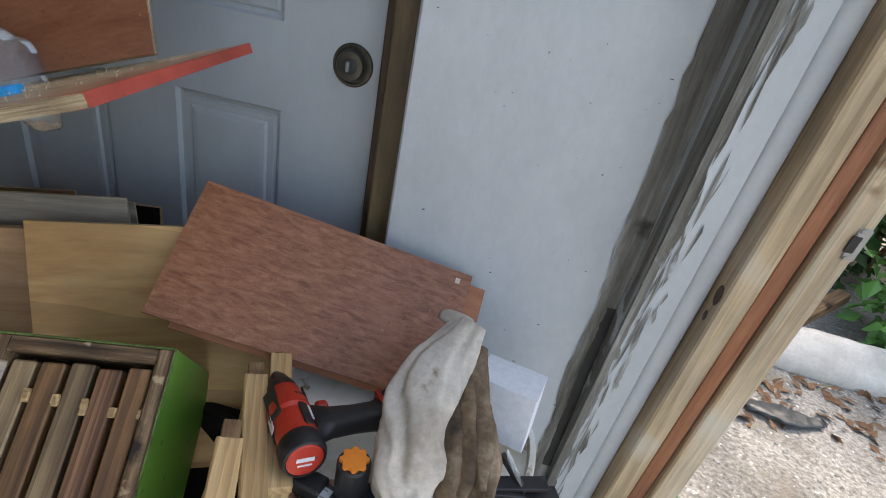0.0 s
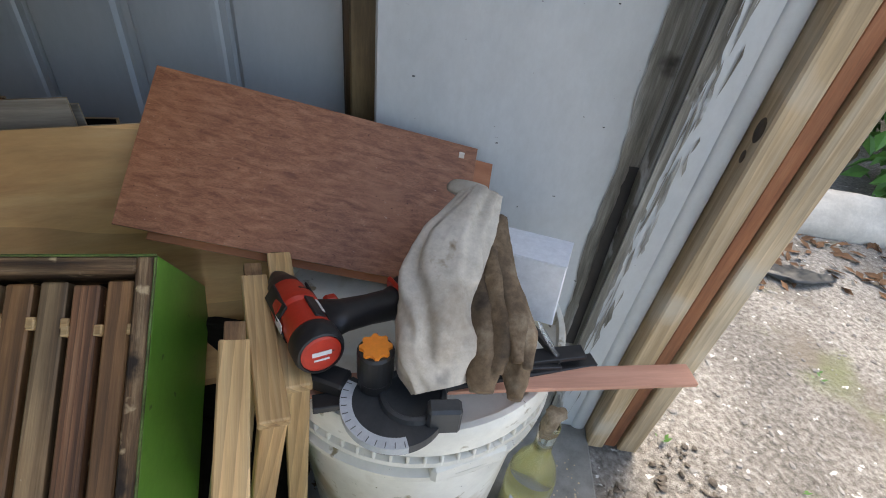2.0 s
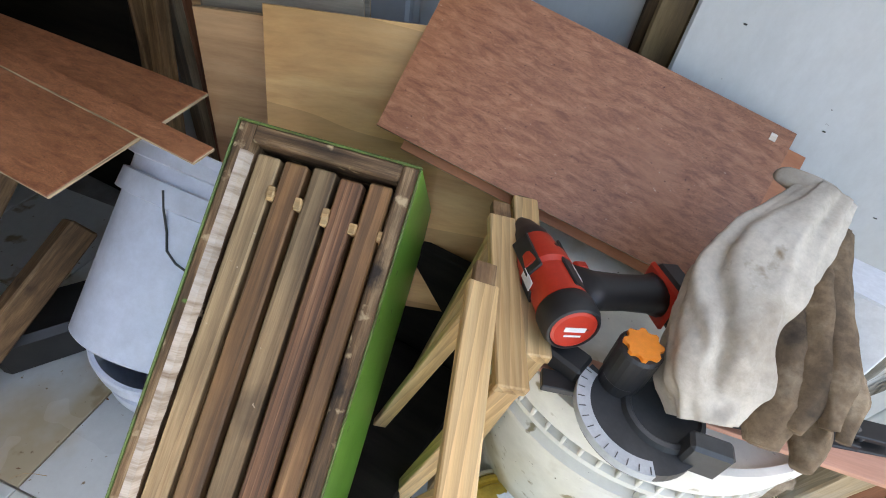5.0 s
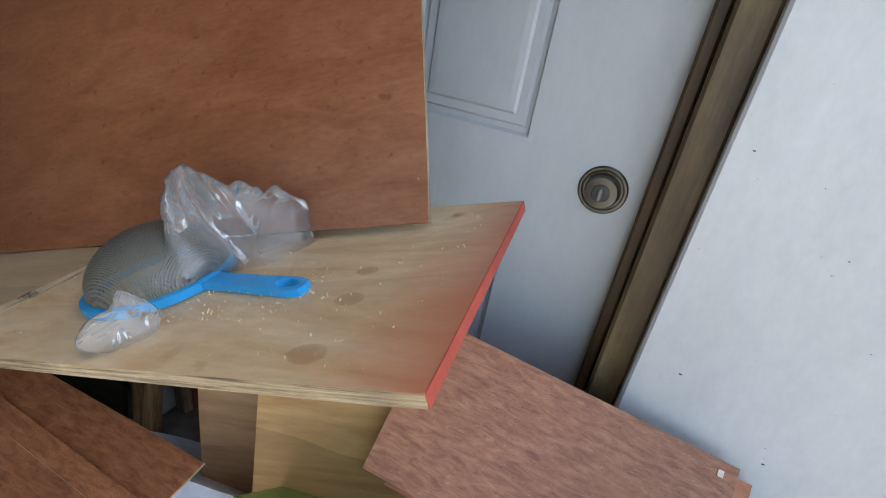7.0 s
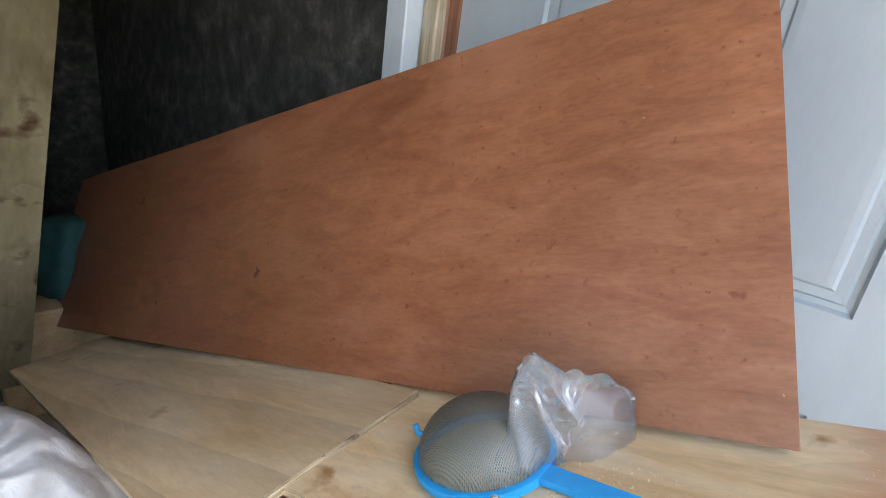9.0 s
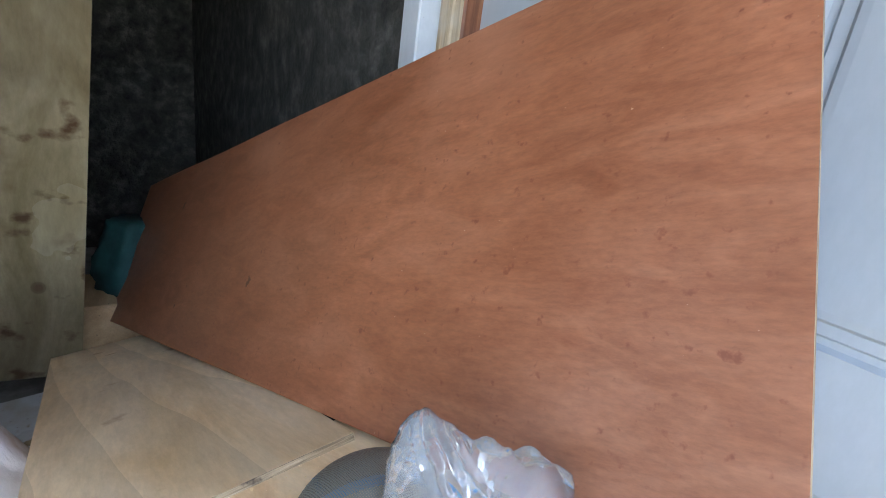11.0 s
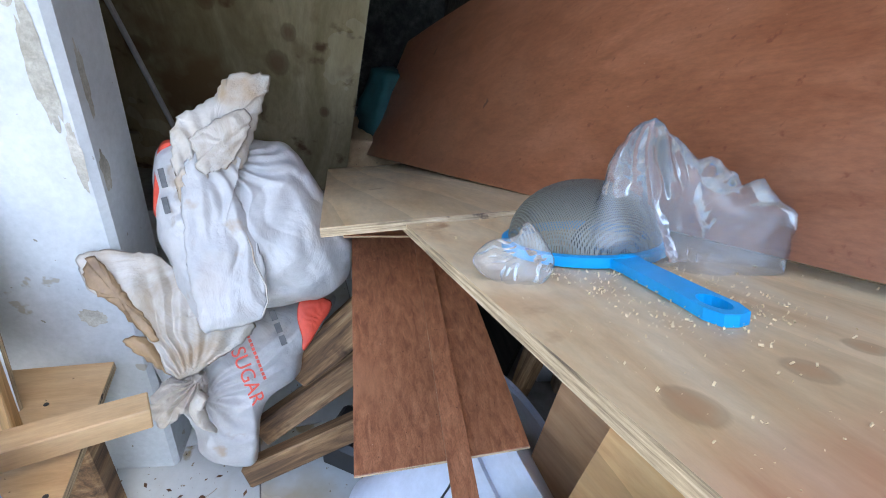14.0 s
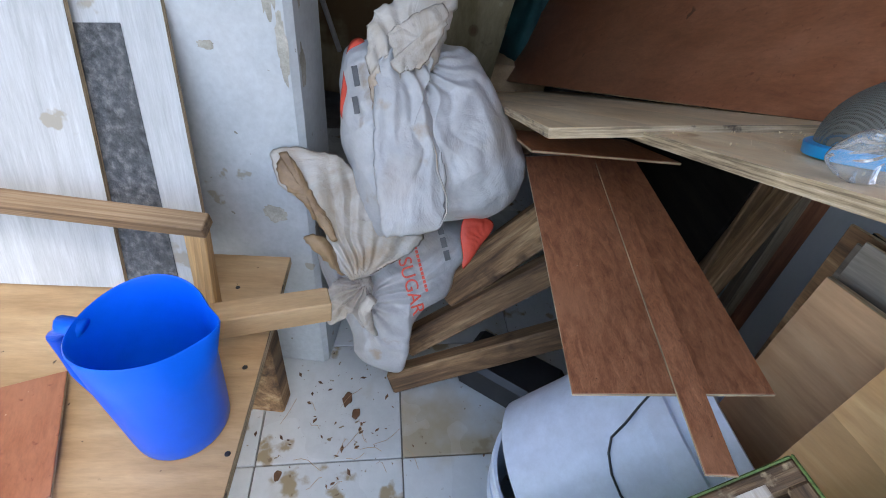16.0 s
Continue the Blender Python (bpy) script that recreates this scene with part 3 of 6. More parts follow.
wall_front = wallbox("wall_front", 0.134, 0.60, 1.095, 1.36, -0.03, 2.6, WHITE, "white painted plaster wall with small nail specks")
wallbox("wall_lintel", -1.12, 0.134, 1.10, 1.36, 2.4, 2.6, WHITE, "white painted plaster above the door")
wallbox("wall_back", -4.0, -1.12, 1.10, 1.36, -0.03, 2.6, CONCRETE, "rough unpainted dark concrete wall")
wall_white = wallbox("wall_partition", -0.96, -0.80, -2.4, 0.055, 0.0, 2.6, WHITE_WORN, "white painted partition wall with chipped patches", 0.01)
# Two walls added to close the store off and keep it dark.
wallbox("wall_far", -4.15, -4.0, -2.4, 1.36, -0.03, 2.6, CONCRETE, "dark concrete wall added to close off the store")
wallbox("wall_store", -4.0, -0.96, -2.5, -2.4, -0.03, 2.6, CONCRETE, "dark concrete side wall added to keep light out of the store")
# Unseen ceilings, added and cut back at the edges to steer the skylight.
tagged(part("ceiling", box(4.4 * U, 2.46 * U, 0.08, 0, (-4.15 * U, -1.1 * U, 2.6 * U)), CEIL), "unseen plain grey board ceiling added to screen skylight off the porch", "ceiling", kind="structure")
tagged(part("ceiling", box(3.2 * U, 1.34 * U, 0.08, 0, (-4.15 * U, -2.46 * U, 2.6 * U)), CEIL), "unseen plain grey board ceiling added to keep the store dark", "ceiling", kind="structure")
# Unseen wall behind the camera, added so daylight comes from the east.
wallbox("wall_south", -0.80, 0.25, -1.1, -1.0, -0.03, 2.6, WHITE_WORN, "unseen white wall added behind the camera to block light from the south")

random.seed(5)
for k in range(22):
    x, z = random.uniform(0.16, 0.56), random.uniform(0.5, 1.5)
    w, h = random.uniform(0.002, 0.005), random.uniform(0.001, 0.002)
    part("nail_speck", box(w, 0.0012, h, 0.0003, (x * U, 1.095 * U - 0.001, z * U)), BLACK, wall_front, "", None)

# grey mortar smeared over the corner between the two walls, and a painted shadow strip
def smear(name, material, label, left, right, z0, z1, seed, amp, lean=None, streaks=0):
    """A ragged vertical strip; left and right give a place in the plan from 0 to 1 height, edges wander."""
    bm = bmesh.new()
    rows = 110
    prev = None
    for k in range(rows + 1):
        z = (z0 + (z1 - z0) * k / rows) * U
        e1 = amp * (noise.noise(Vector((seed, 0, z * 7))) + 0.7 * noise.noise(Vector((seed, 3, z * 30))) + 0.4 * noise.noise(Vector((seed, 5, z * 90))))
        e2 = amp * (noise.noise(Vector((seed + 9, 0, z * 9))) + 0.7 * noise.noise(Vector((seed, 8, z * 34))) + 0.4 * noise.noise(Vector((seed, 2, z * 90))))
        a = bm.verts.new((left[0] * U + e1 * left[2], left[1] * U, z))
        b = bm.verts.new((right[0] * U + e2 * right[2], right[1] * U, z))
        if prev:
            bm.faces.new((prev[0], prev[1], b, a))
        prev = (a, b)
    rnd = random.Random(seed)
    for k in range(streaks):
        x, z, w, h = right[0] + rnd.uniform(-0.006, 0.034) * rnd.random() ** 0.6, rnd.uniform(z0, z1 * 0.7), rnd.uniform(0.001, 0.004), rnd.uniform(0.02, 0.13)
        d = rnd.uniform(-0.006, 0.006)
        bm.faces.new([bm.verts.new((x * U + p, right[1] * U - 0.0004, z * U + q)) for p, q in ((0, 0), (w, h * 0.3), (w * 0.8 + d, h * 0.8), (d, h), (d - w * 0.4, h * 0.5))])
    return tagged(part(name, bm, material, m=lean), label, "mortar", kind="structure")


LEAN = Matrix.Translation(V(0, 1.0, 0.63)) @ pose(0, 0, 0, 4.6) @ Matrix.Translation(-V(0, 1.0, 0.63))
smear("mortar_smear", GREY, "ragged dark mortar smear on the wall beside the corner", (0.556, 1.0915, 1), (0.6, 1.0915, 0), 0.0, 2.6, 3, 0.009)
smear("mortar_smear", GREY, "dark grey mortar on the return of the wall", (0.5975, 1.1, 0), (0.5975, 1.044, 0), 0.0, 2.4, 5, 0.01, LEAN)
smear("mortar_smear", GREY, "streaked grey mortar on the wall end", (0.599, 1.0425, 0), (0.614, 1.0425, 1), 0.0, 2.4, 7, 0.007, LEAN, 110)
# Black strip painted in for the shadow patch beside the corner.
smear("mortar_smear", BLACK, "black strip painted as a shadow patch in the mortar at the corner", (0.578, 1.0895, 0.3), (0.597, 1.0895, 0.1), 0.3, 0.74, 11, 0.01)

ob = part("wall_end", box(0.107 * U, 0.3 * U, 2.6 * U, 0.012, (0.60 * U, 1.045 * U, -0.04 * U)), WHITE, m=LEAN)
tagged(ob, "worn white plaster wall end beside the doorway", "wall", kind="structure")

# the doorway's timber jamb, proud of the plaster
jamb = empty("doorway_jamb", V(0.77, 1.02, 0), "raw pine doorway jamb with a reddish stop and strike plate", "door frame", kind="structure")
part("jamb_board", box(0.043 * U, 0.12, 2.5 * U, 0.003, (0.707 * U, 1.0 * U, -0.02)), PINEV, jamb, m=LEAN)
part("door_stop", box(0.034 * U, 0.11, 2.5 * U, 0.004, (0.751 * U, 1.008 * U, -0.02)), REDSTOP, jamb, "reddish timber door stop", m=LEAN)
part("jamb_board", box(0.048 * U, 0.12, 2.5 * U, 0.003, (0.788 * U, 1.0 * U, -0.02)), PINEV, jamb, m=LEAN)
bm = bmesh.new()
prev = None
for k in range(13):
    a = math.pi * k / 12
    x, y = 0.687 * U - 0.0155 * math.cos(a), 1.047 * U - 0.009 * math.sin(a)
    q = [bm.verts.new((x, y, zz)) for zz in (-0.02, 2.5 * U)]
    if prev:
        bm.faces.new((prev[0], q[0], q[1], prev[1]))
    prev = q
part("casing_bead", bm, WHITE, jamb, "white rounded plaster bead", smooth=True, m=LEAN)
sp = part("strike_plate", box(0.018 * U, 0.003, 0.05 * U, 0.001, (0.817 * U, 1.0 * U - 0.0025, 0.975 * U)), STEEL, jamb, "small steel strike plate", LEAN)
part("slot", box(0.012 * U, 0.002, 0.026 * U, 0.0, (0.814 * U, 1.0 * U - 0.0035, 0.987 * U)), BLACK, sp, m=LEAN)
for zz in (0.978, 1.022):
    part("screw", lathe([(0.0035, 0), (0.003, 0.0015)], 10, True, True), STEEL, sp, m=LEAN @ Matrix.Translation(V(0.822, 1.0, zz) + Vector((0, -0.0025, 0))) @ pose(0, 0, 0, 90))
for yy, zz, k in ((1.02, 0.858, 1.0), (1.025, 0.813, 0.55)):
    part("knot", lathe([(0.013 * k, 0.0), (0.009 * k, 0.0009), (0.003 * k, 0.0012)], 20, True, True), BROWNJ, jamb, "dark knot in the pine", LEAN @ Matrix.Translation(V(0.707, yy, zz)) @ pose(0, 0, 0, 0, -90) @ Matrix.Diagonal((1.3, 0.8, 1, 1)))

# the panelled door, its reveal and jambs
door = empty("door_1", V(-0.46, 1.2, 0), "closed grey-white panelled door with a round knob", "door", kind="structure")
DX = [-0.99, -0.767, -0.536, -0.375, -0.142, 0.062]
DZ = [0.0, 0.2, 0.932, 1.10, 1.78, 1.9, 2.14, 2.33]
bm = bmesh.new()


def quad(bmm, pts):
    return bmm.faces.new([bmm.verts.new(p) for p in pts])


for i in range(5):
    for j in range(7):
        x0, x1, z0, z1 = DX[i] * U, DX[i + 1] * U, DZ[j] * U, DZ[j + 1] * U
        y = 1.2 * U
        if i in (1, 3) and j in (1, 3, 5):
            rings = [(0, 0), (0.004, 0.009), (0.011, 0.011), (0.015, 0.005), (0.027, 0.006), (0.031, 0.002), (0.04, 0.001)]
            loops = [[(x0 + o, y + d, z0 + o), (x1 - o, y + d, z0 + o), (x1 - o, y + d, z1 - o), (x0 + o, y + d, z1 - o)] for o, d in rings]
            for lo, hi in zip(loops, loops[1:]):
                for k in range(4):
                    quad(bm, (lo[k], lo[(k + 1) % 4], hi[(k + 1) % 4], hi[k]))
            quad(bm, loops[-1])
        else:
            quad(bm, ((x0, y, z0), (x1, y, z0), (x1, y, z1), (x0, y, z1)))
bmesh.ops.remove_doubles(bm, verts=bm.verts, dist=0.0002)
part("leaf", bm, DOOR, door)
part("core", box((0.062 + 0.99) * U, 0.028, 2.33 * U, 0, (-0.99 * U, 1.2 * U + 0.013, 0)), DOOR, door)
knob_at = Matrix.Translation(V(0.0, 1.2, 1.05)) @ pose(0, 0, 0, 90)
kn = part("door_knob", lathe([(0.035, 0), (0.035, 0.002), (0.033, 0.004), (0.03, 0.004), (0.028, 0.0025), (0.0255, 0.0025), (0.0245, 0.006), (0.0245, 0.014), (0.022, 0.018), (0.012, 0.019)], 48, True, True), BRASS, door, "tarnished round door knob", knob_at, True)
smooth_by(kn, 30)
part("lock_cylinder", lathe([(0.0125, 0.018), (0.0125, 0.021), (0.011, 0.022)], 24, True, True), DARKGREY, kn, "dark lock cylinder", knob_at)
part("thumb_turn", box(0.005, 0.017, 0.011, 0.002, (-0.0025, -0.0085, 0.0215)), STEEL, kn, "", knob_at)
reveal = empty("door_frame", V(-0.46, 1.2, 0), "dark brown stained door frame", "door frame", kind="structure")
part("stop", box(0.022 * U, 0.05 * U, 2.35 * U, 0.004, (0.062 * U, 1.165 * U, 0)), BROWNJ, reveal)
part("jamb", box(0.05 * U, 0.1 * U, 2.38 * U, 0.004, (0.084 * U, 1.125 * U, 0)), JAMBWORN, reveal, "worn brown door jamb")
part("jamb", box(0.05 * U, 0.09 * U, 2.38 * U, 0.004, (-1.045 * U, 1.13 * U, 0)), PINEV, reveal, "raw pine door jamb")
part("stop", box(0.016 * U, 0.05 * U, 2.35 * U, 0.004, (-1.006 * U, 1.155 * U, 0)), REDSTOP, reveal)
part("head", box(1.14 * U, 0.1 * U, 0.045 * U, 0.004, (-1.05 * U, 1.125 * U, 2.34 * U)), BROWNJ, reveal)
tagged(part("wall_reveal", box(0.07 * U, 0.14 * U, 2.4 * U, 0.003, (-1.118 * U, 1.085 * U, 0)), WHITE), "white painted edge beside the door jamb", "wall", kind="structure")

# patches where the partition's paint has come away
def bare_patch(x, y, z, ry, rz, facing, seed):
    """A thin ragged island of bare plaster on the face x (facing 'x') or y of the partition."""
    bm = bmesh.new()
    ring = []
    for k in range(40):
        a = 2 * math.pi * k / 40
        f = 1 + 0.45 * noise.noise(Vector((math.cos(a) * 1.6 + seed, math.sin(a) * 1.6, seed))) + 0.25 * noise.noise(Vector((math.cos(a) * 6, math.sin(a) * 6, seed)))
        p, q = ry * f * math.cos(a), rz * f * math.sin(a)
        ring.append(bm.verts.new((x * U + 0.0008, y * U + p, z * U + q) if facing == "x" else (x * U + p, y * U + 0.0008, z * U + q)))
    bm.faces.new(ring)
    part("bare_patch", bm, BAREPLASTER, wall_white, "bare beige plaster patch")


for x, y, z, ry, rz, facing, seed in ((-0.80, 0.02, 0.97, 0.014, 0.075, "x", 1), (-0.80, 0.035, 0.84, 0.008, 0.05, "x", 2), (-0.80, 0.0, 1.12, 0.025, 0.05, "x", 3), (-0.80, -0.09, 0.83, 0.014, 0.006, "x", 4),
                                      (-0.80, 0.03, 0.62, 0.01, 0.03, "x", 5), (-0.83, 0.055, 0.8, 0.012, 0.03, "y", 6), (-0.84, 0.055, 0.95, 0.009, 0.05, "y", 7), (-0.82, 0.055, 0.45, 0.012, 0.04, "y", 8), (-0.80, -0.02, 0.5, 0.02, 0.02, "x", 9), (-0.80, -0.15, 1.05, 0.012, 0.008, "x", 10)):
    bare_patch(x, y, z, ry, rz, facing, seed)

# ---- boards piled across the corner ----
sd = Vector((-0.93, -0.156, -0.338)).normalized()
su = Vector((-0.386, 0.357, 0.859))
S0 = Vector((-0.138, 0.848, 1.062))
S1 = S0 + sd * 2.25
board("plywood_sheet", tuple(S1), tuple(S0), tuple(S1 + su.normalized() * 0.567), 0.006, SHEET, EDGE,
      "large red-brown plywood sheet leaning against the door", "plywood", n=(24, 6), warp=0.004)

rn = Vector((-0.317, -0.105, 0.943))
R0, R1 = Vector((-0.016, 0.607, 1.070)), Vector((-0.055, 0.940, 1.089))
R2 = Vector((-0.60, 0.535, 0.860))
KNOTC = (0.24, 0.14, 0.07)
rm, rlx, rly = frame3(tuple(R0), tuple(R2), tuple(R1))


def to_board(m, p):
    q = m.inverted() @ V(*p)
    return q.x, q.y


REDBOARD = surf("knotty_plywood_board", [(0.62, 0.39, 0.19), (0.75, 0.56, 0.335), (0.81, 0.66, 0.45)], (3, 10, 10), 3, 0.2, 0.4, 0.1, 0.12, 0.0006, distort=1.8, fine=0.12, rings=((0.8, 5, 5), 11.0, 0.08), spots=[(6, 0.6, 0.74, (0.56, 0.32, 0.14)), (11, 0.66, 0.73, (0.4, 0.2, 0.08))], over=(0.075, 0.06, (0.42, 0.09, 0.05)),
                knots=[(*to_board(rm, p), rad, rad * 0.75, KNOTC) for p, rad in (((-0.138, 0.703, 1.036), 0.013), ((-0.121, 0.628, 1.035), 0.015), ((-0.153, 0.754, 1.034), 0.011))])
bm = rough_sheet(rlx, rly, 0.011, 20, 12, 0.002)
ob = part("plywood_board", bm, (REDBOARD, EDGE), None, "", rm @ Matrix.Translation((0, 0, 0.011)))
tagged(ob, "thick knotty plywood board with a red painted edge and sawdust", "board")
part("red_edge", box(0.0012, rly - 0.002, 0.0115, 0.0004, (-0.0012, 0.001, -0.0004)), REDEDGE, ob, "red painted board edge", rm)

up0, upA, upB = (-0.534, 0.433, 0.876), (-0.462, 0.684, 0.968), (-1.774, 0.367, 0.409)
upA = (-0.42, 0.775, 0.962)
board("plywood_board", up0, upB, upA, 0.011, surf("pale_beige_plywood", [(0.6, 0.41, 0.21), (0.72, 0.55, 0.34), (0.78, 0.63, 0.43)], (2, 10, 10), 3, 0.2, 0.5, 0.1, 0.1, 0.0006, distort=1.3, fine=0.14, rings=((0.8, 6, 6), 6.0, 0.14), spots=[(8, 0.66, 0.72, (0.36, 0.2, 0.09))]), EDGE, "pale plywood board lying on another board", "board", n=(8, 4), warp=0.003, flip=True)

# the narrow red-brown boards over the buckets
BBL, BBR = Vector((-0.319, 0.483, 0.677)), Vector((-0.327, 0.686, 0.707))
back = Vector((-0.56, -0.012, -0.03))
board("plywood_board", tuple(BBL), tuple(BBL + back), tuple(BBR), 0.004, REDPLY, EDGE, "red-brown thin plywood board dusted with sawdust", "board", n=(6, 2), warp=0.002)
board("plywood_strip", (-0.234, 0.585, 0.701), (-0.84, 0.596, 0.676), (-0.238, 0.613, 0.705), 0.004, REDPLY, EDGE, "narrow red-brown plywood strip", "board", n=(4, 1))
board("plywood_board", (-0.747, 0.457, 0.731), (-0.973, 0.433, 0.656), (-0.78, 0.718, 0.723), 0.004, REDPLY, EDGE, "thin red-brown plywood offcut under the pile", "board")

# plies leaning behind the box
TX, DN = Vector((0.93, 0.37, 0.045)).normalized(), Vector((0.12, -0.25, -0.96)).normalized()


def leaning(tl, wide, high, th, face, label, shift=0.0, drop=DN):
    a = Vector(tl) + drop * high
    board("plywood_board", tuple(a), tuple(a + TX * wide), tuple(tl), th, face, EDGE, label, "board", n=(4, 4), warp=0.004)


leaning((-0.372, 0.845, 0.766), 0.40, 0.46, 0.012, PLY, "pale pine plywood offcut leaning behind the box")
leaning((-0.482, 0.822, 0.737), 0.40, 0.50, 0.012, ROSEPLY, "knotted rosy plywood offcut leaning on another board", drop=Vector((0.06, -0.12, -0.99)))
leaning((-0.498, 0.858, 0.782), 0.25, 0.5, 0.005, WEATHER, "weathered grey thin board leaning on the door", drop=Vector((0.02, -0.05, -0.99)))
leaning((-0.515, 0.872, 0.765), 0.27, 0.48, 0.005, WEATHER, "weathered grey thin board with a split edge", drop=Vector((0.0, -0.03, -0.99)))
leaning((-0.545, 0.885, 0.77), 0.2, 0.48, 0.006, BEAM, "weathered brown thin board leaning on the door", drop=Vector((-0.02, -0.02, -0.99)))
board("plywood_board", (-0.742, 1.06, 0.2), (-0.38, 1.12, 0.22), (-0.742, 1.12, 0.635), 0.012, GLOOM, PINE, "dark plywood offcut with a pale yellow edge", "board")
PT, PR, PB = Vector((-0.154, 0.985, 0.842)), Vector((0.327, 1.068, 0.743)), Vector((-0.167, 0.812, 0.676))
board("plywood_board", tuple(PB), tuple(PB + (PR - PT)), tuple(PT), 0.006, REDPLY, EDGE, "red-brown plywood offcut leaning on the white wall", "board", n=(6, 3), warp=0.002)
pm, plx, ply_ = frame3(tuple(PB), tuple(PB + (PR - PT)), tuple(PT))
# Peeled pale patch of the plywood, built as a thin plate.
tagged(part("paper_scrap", box(0.008, 0.009, 0.0006, 0.0002, (plx - 0.027, ply_ - 0.021, 0.0006)), FRAY, None, "", pm @ pose(0, 0, 0, 0, 0, 0)), "small pale peeled patch on plywood", "paper scrap")
off = Vector((0.03, 0.016, -0.032))
board("plywood_board", tuple(PB + off), tuple(PB + off + (PR - PT)), tuple(PT + off), 0.006, surf("orange_plywood", [(0.35, 0.12, 0.05), (0.5, 0.2, 0.09)], (14, 60, 60), 5, 0.15), EDGE, "orange-brown plywood offcut behind another", "board", n=(2, 2), flip=False)

# black boards added as painted shade under the pile, and rough posts by the jamb
board("dark_board", (-2.0, 1.0, 0.004), (-1.13, 0.98, 0.004), (-2.0, 1.07, 0.78), 0.012, GLOOM, GLOOM, "nearly black board added as painted shade under the pile", "board")
board("dark_board", (-1.5, 0.90, 0.004), (-1.0, 0.93, 0.004), (-1.5, 1.0, 0.62), 0.012, GLOOM, GLOOM, "second nearly black board added as painted shade", "board")
for a, b in (((-1.0, 1.0, 0.004), (-1.035, 1.07, 0.93)), ((-0.93, 0.96, 0.004), (-0.97, 1.1, 0.78))):
    bmm, m = bar(a, b, 0.045, 0.03, (0, -1, 0), 0.003)
    tagged(part("timber_post", bmm, BEAM, None, "", m), "rough brown timber standing against the jamb", "timber")

# ---- the box of hive frames ----
HW, HL = Vector((0.958, 0.287, -0.04)), Vector((0.24, -0.73, -0.64)).normalized()
H0 = Vector((-0.259, 0.672, 0.709))
hm, hw, hl = frame3(tuple(H0), tuple(H0 + HW * 0.217), tuple(H0 + HL * 0.56))
hd = 0.24
hive = empty("hive_box", V(*H0), "green painted wooden hive box holding five brown frames", "hive box")


def local(name, bm, material, parent, label="", smooth=False, m=None, extra=None):
    return part(name, bm, material, parent, label, (m or hm) @ (extra or Matrix.Identity(4)), smooth)


for nm, x0, y0, sx, sy in (("side", 0, 0, 0.018, hl), ("side", hw - 0.018, 0, 0.018, hl), ("end", 0.018, 0, hw - 0.036, 0.019), ("end", 0.018, hl - 0.019, hw - 0.036, 0.019)):
    w = local(nm, box(sx, sy, hd, 0.0025, (x0, y0, 0.0)), RIM if nm == "side" else RIMX, hive)
for x0, sx in ((-0.0015, 0.0012), (hw + 0.0003, 0.0012)):
    local("paint_skin", box(sx, hl, hd - 0.004, 0.0004, (x0, 0, 0.004)), GREEN, hive, "green gloss paint")
local("paint_skin", box(hw, 0.0012, hd - 0.004, 0.0004, (0, -0.0015, 0.004)), GREEN, hive, "green gloss paint")
local("bottom", box(hw - 0.04, hl - 0.04, 0.01, 0, (0.02, 0.02, hd - 0.012)), RIM, hive)
for at, sx, sy in (((-0.0016, -0.0016), hw + 0.0032, 0.0026), ((-0.0016, 0.0012), 0.0022, hl - 0.003), ((hw - 0.0006, 0.0012), 0.0022, hl - 0.003)):
    local("paint_lip", box(sx, sy, 0.006, 0.0012, (at[0], at[1], -0.0016)), GREENCHIP, hive, "chipped green paint along the rim")
inner = hw - 0.04
bm = bmesh.new()
random.seed(17)
prev = None
for k in range(41):
    y = 0.03 + (hl - 0.05) * k / 40
    e = 0.006 + 0.004 * random.random()
    q = [bm.verts.new(p) for p in ((0.011, y, -0.0012), (0.0165 + e * 0.3, y, -0.001), (0.0185 + e * 0.3, y, 0.01))]
    if prev:
        bm.faces.new((prev[0], prev[1], q[1], q[0]))
        bm.faces.new((prev[1], prev[2], q[2], q[1]))
    prev = q
local("frayed_veneer", bm, FRAY, hive, "frayed pale inner veneer")
random.seed(11)
for k in range(5):
    x0 = 0.02 + inner * (k + 0.12) / 5
    yy = 0.024 + 0.006 * random.random()
    tw = pose(0, 0, 0, 0, 0, random.uniform(-0.8, 0.8))
    w = local("top_bar", box(inner / 5 * 0.8, hl - 0.05, 0.02, 0.002, (x0, yy, 0.008 + 0.004 * random.random())), (BAR_GREY, BAR, BAR_GREY, BAR_RED, BAR)[k], hive)
    # spacers are parts of the frame's top bar
    for side in (-1, 1):
        if 0 < k + (side > 0) < 6:
            part("spacer", box(0.007, 0.011, 0.02, 0.001, (x0 + (inner / 5 * 0.8 - 0.001 if side > 0 else -0.006), yy + 0.03 + 0.004 * k, 0.007)), PINE, w, "", hm)
            part("spacer", box(0.007, 0.011, 0.02, 0.001, (x0 + (inner / 5 * 0.8 - 0.001 if side > 0 else -0.006), yy + hl - 0.1, 0.007)), PINE, w, "", hm)
    local("comb_panel", box(0.012, hl - 0.08, 0.19, 0.002, (x0 + 0.005, yy + 0.012, 0.03)), BAR, hive)

# Unseen stand, added nearly black so the gap below the box reads as shade.
stand = empty("shade_stand", V(-0.1, 0.68, 0), "unseen nearly black stand added to shade the gap under the hive box", "stand")
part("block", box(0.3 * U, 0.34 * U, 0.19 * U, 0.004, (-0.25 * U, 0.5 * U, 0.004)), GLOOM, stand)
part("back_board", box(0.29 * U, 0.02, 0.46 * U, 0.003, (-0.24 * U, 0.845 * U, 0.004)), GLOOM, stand)

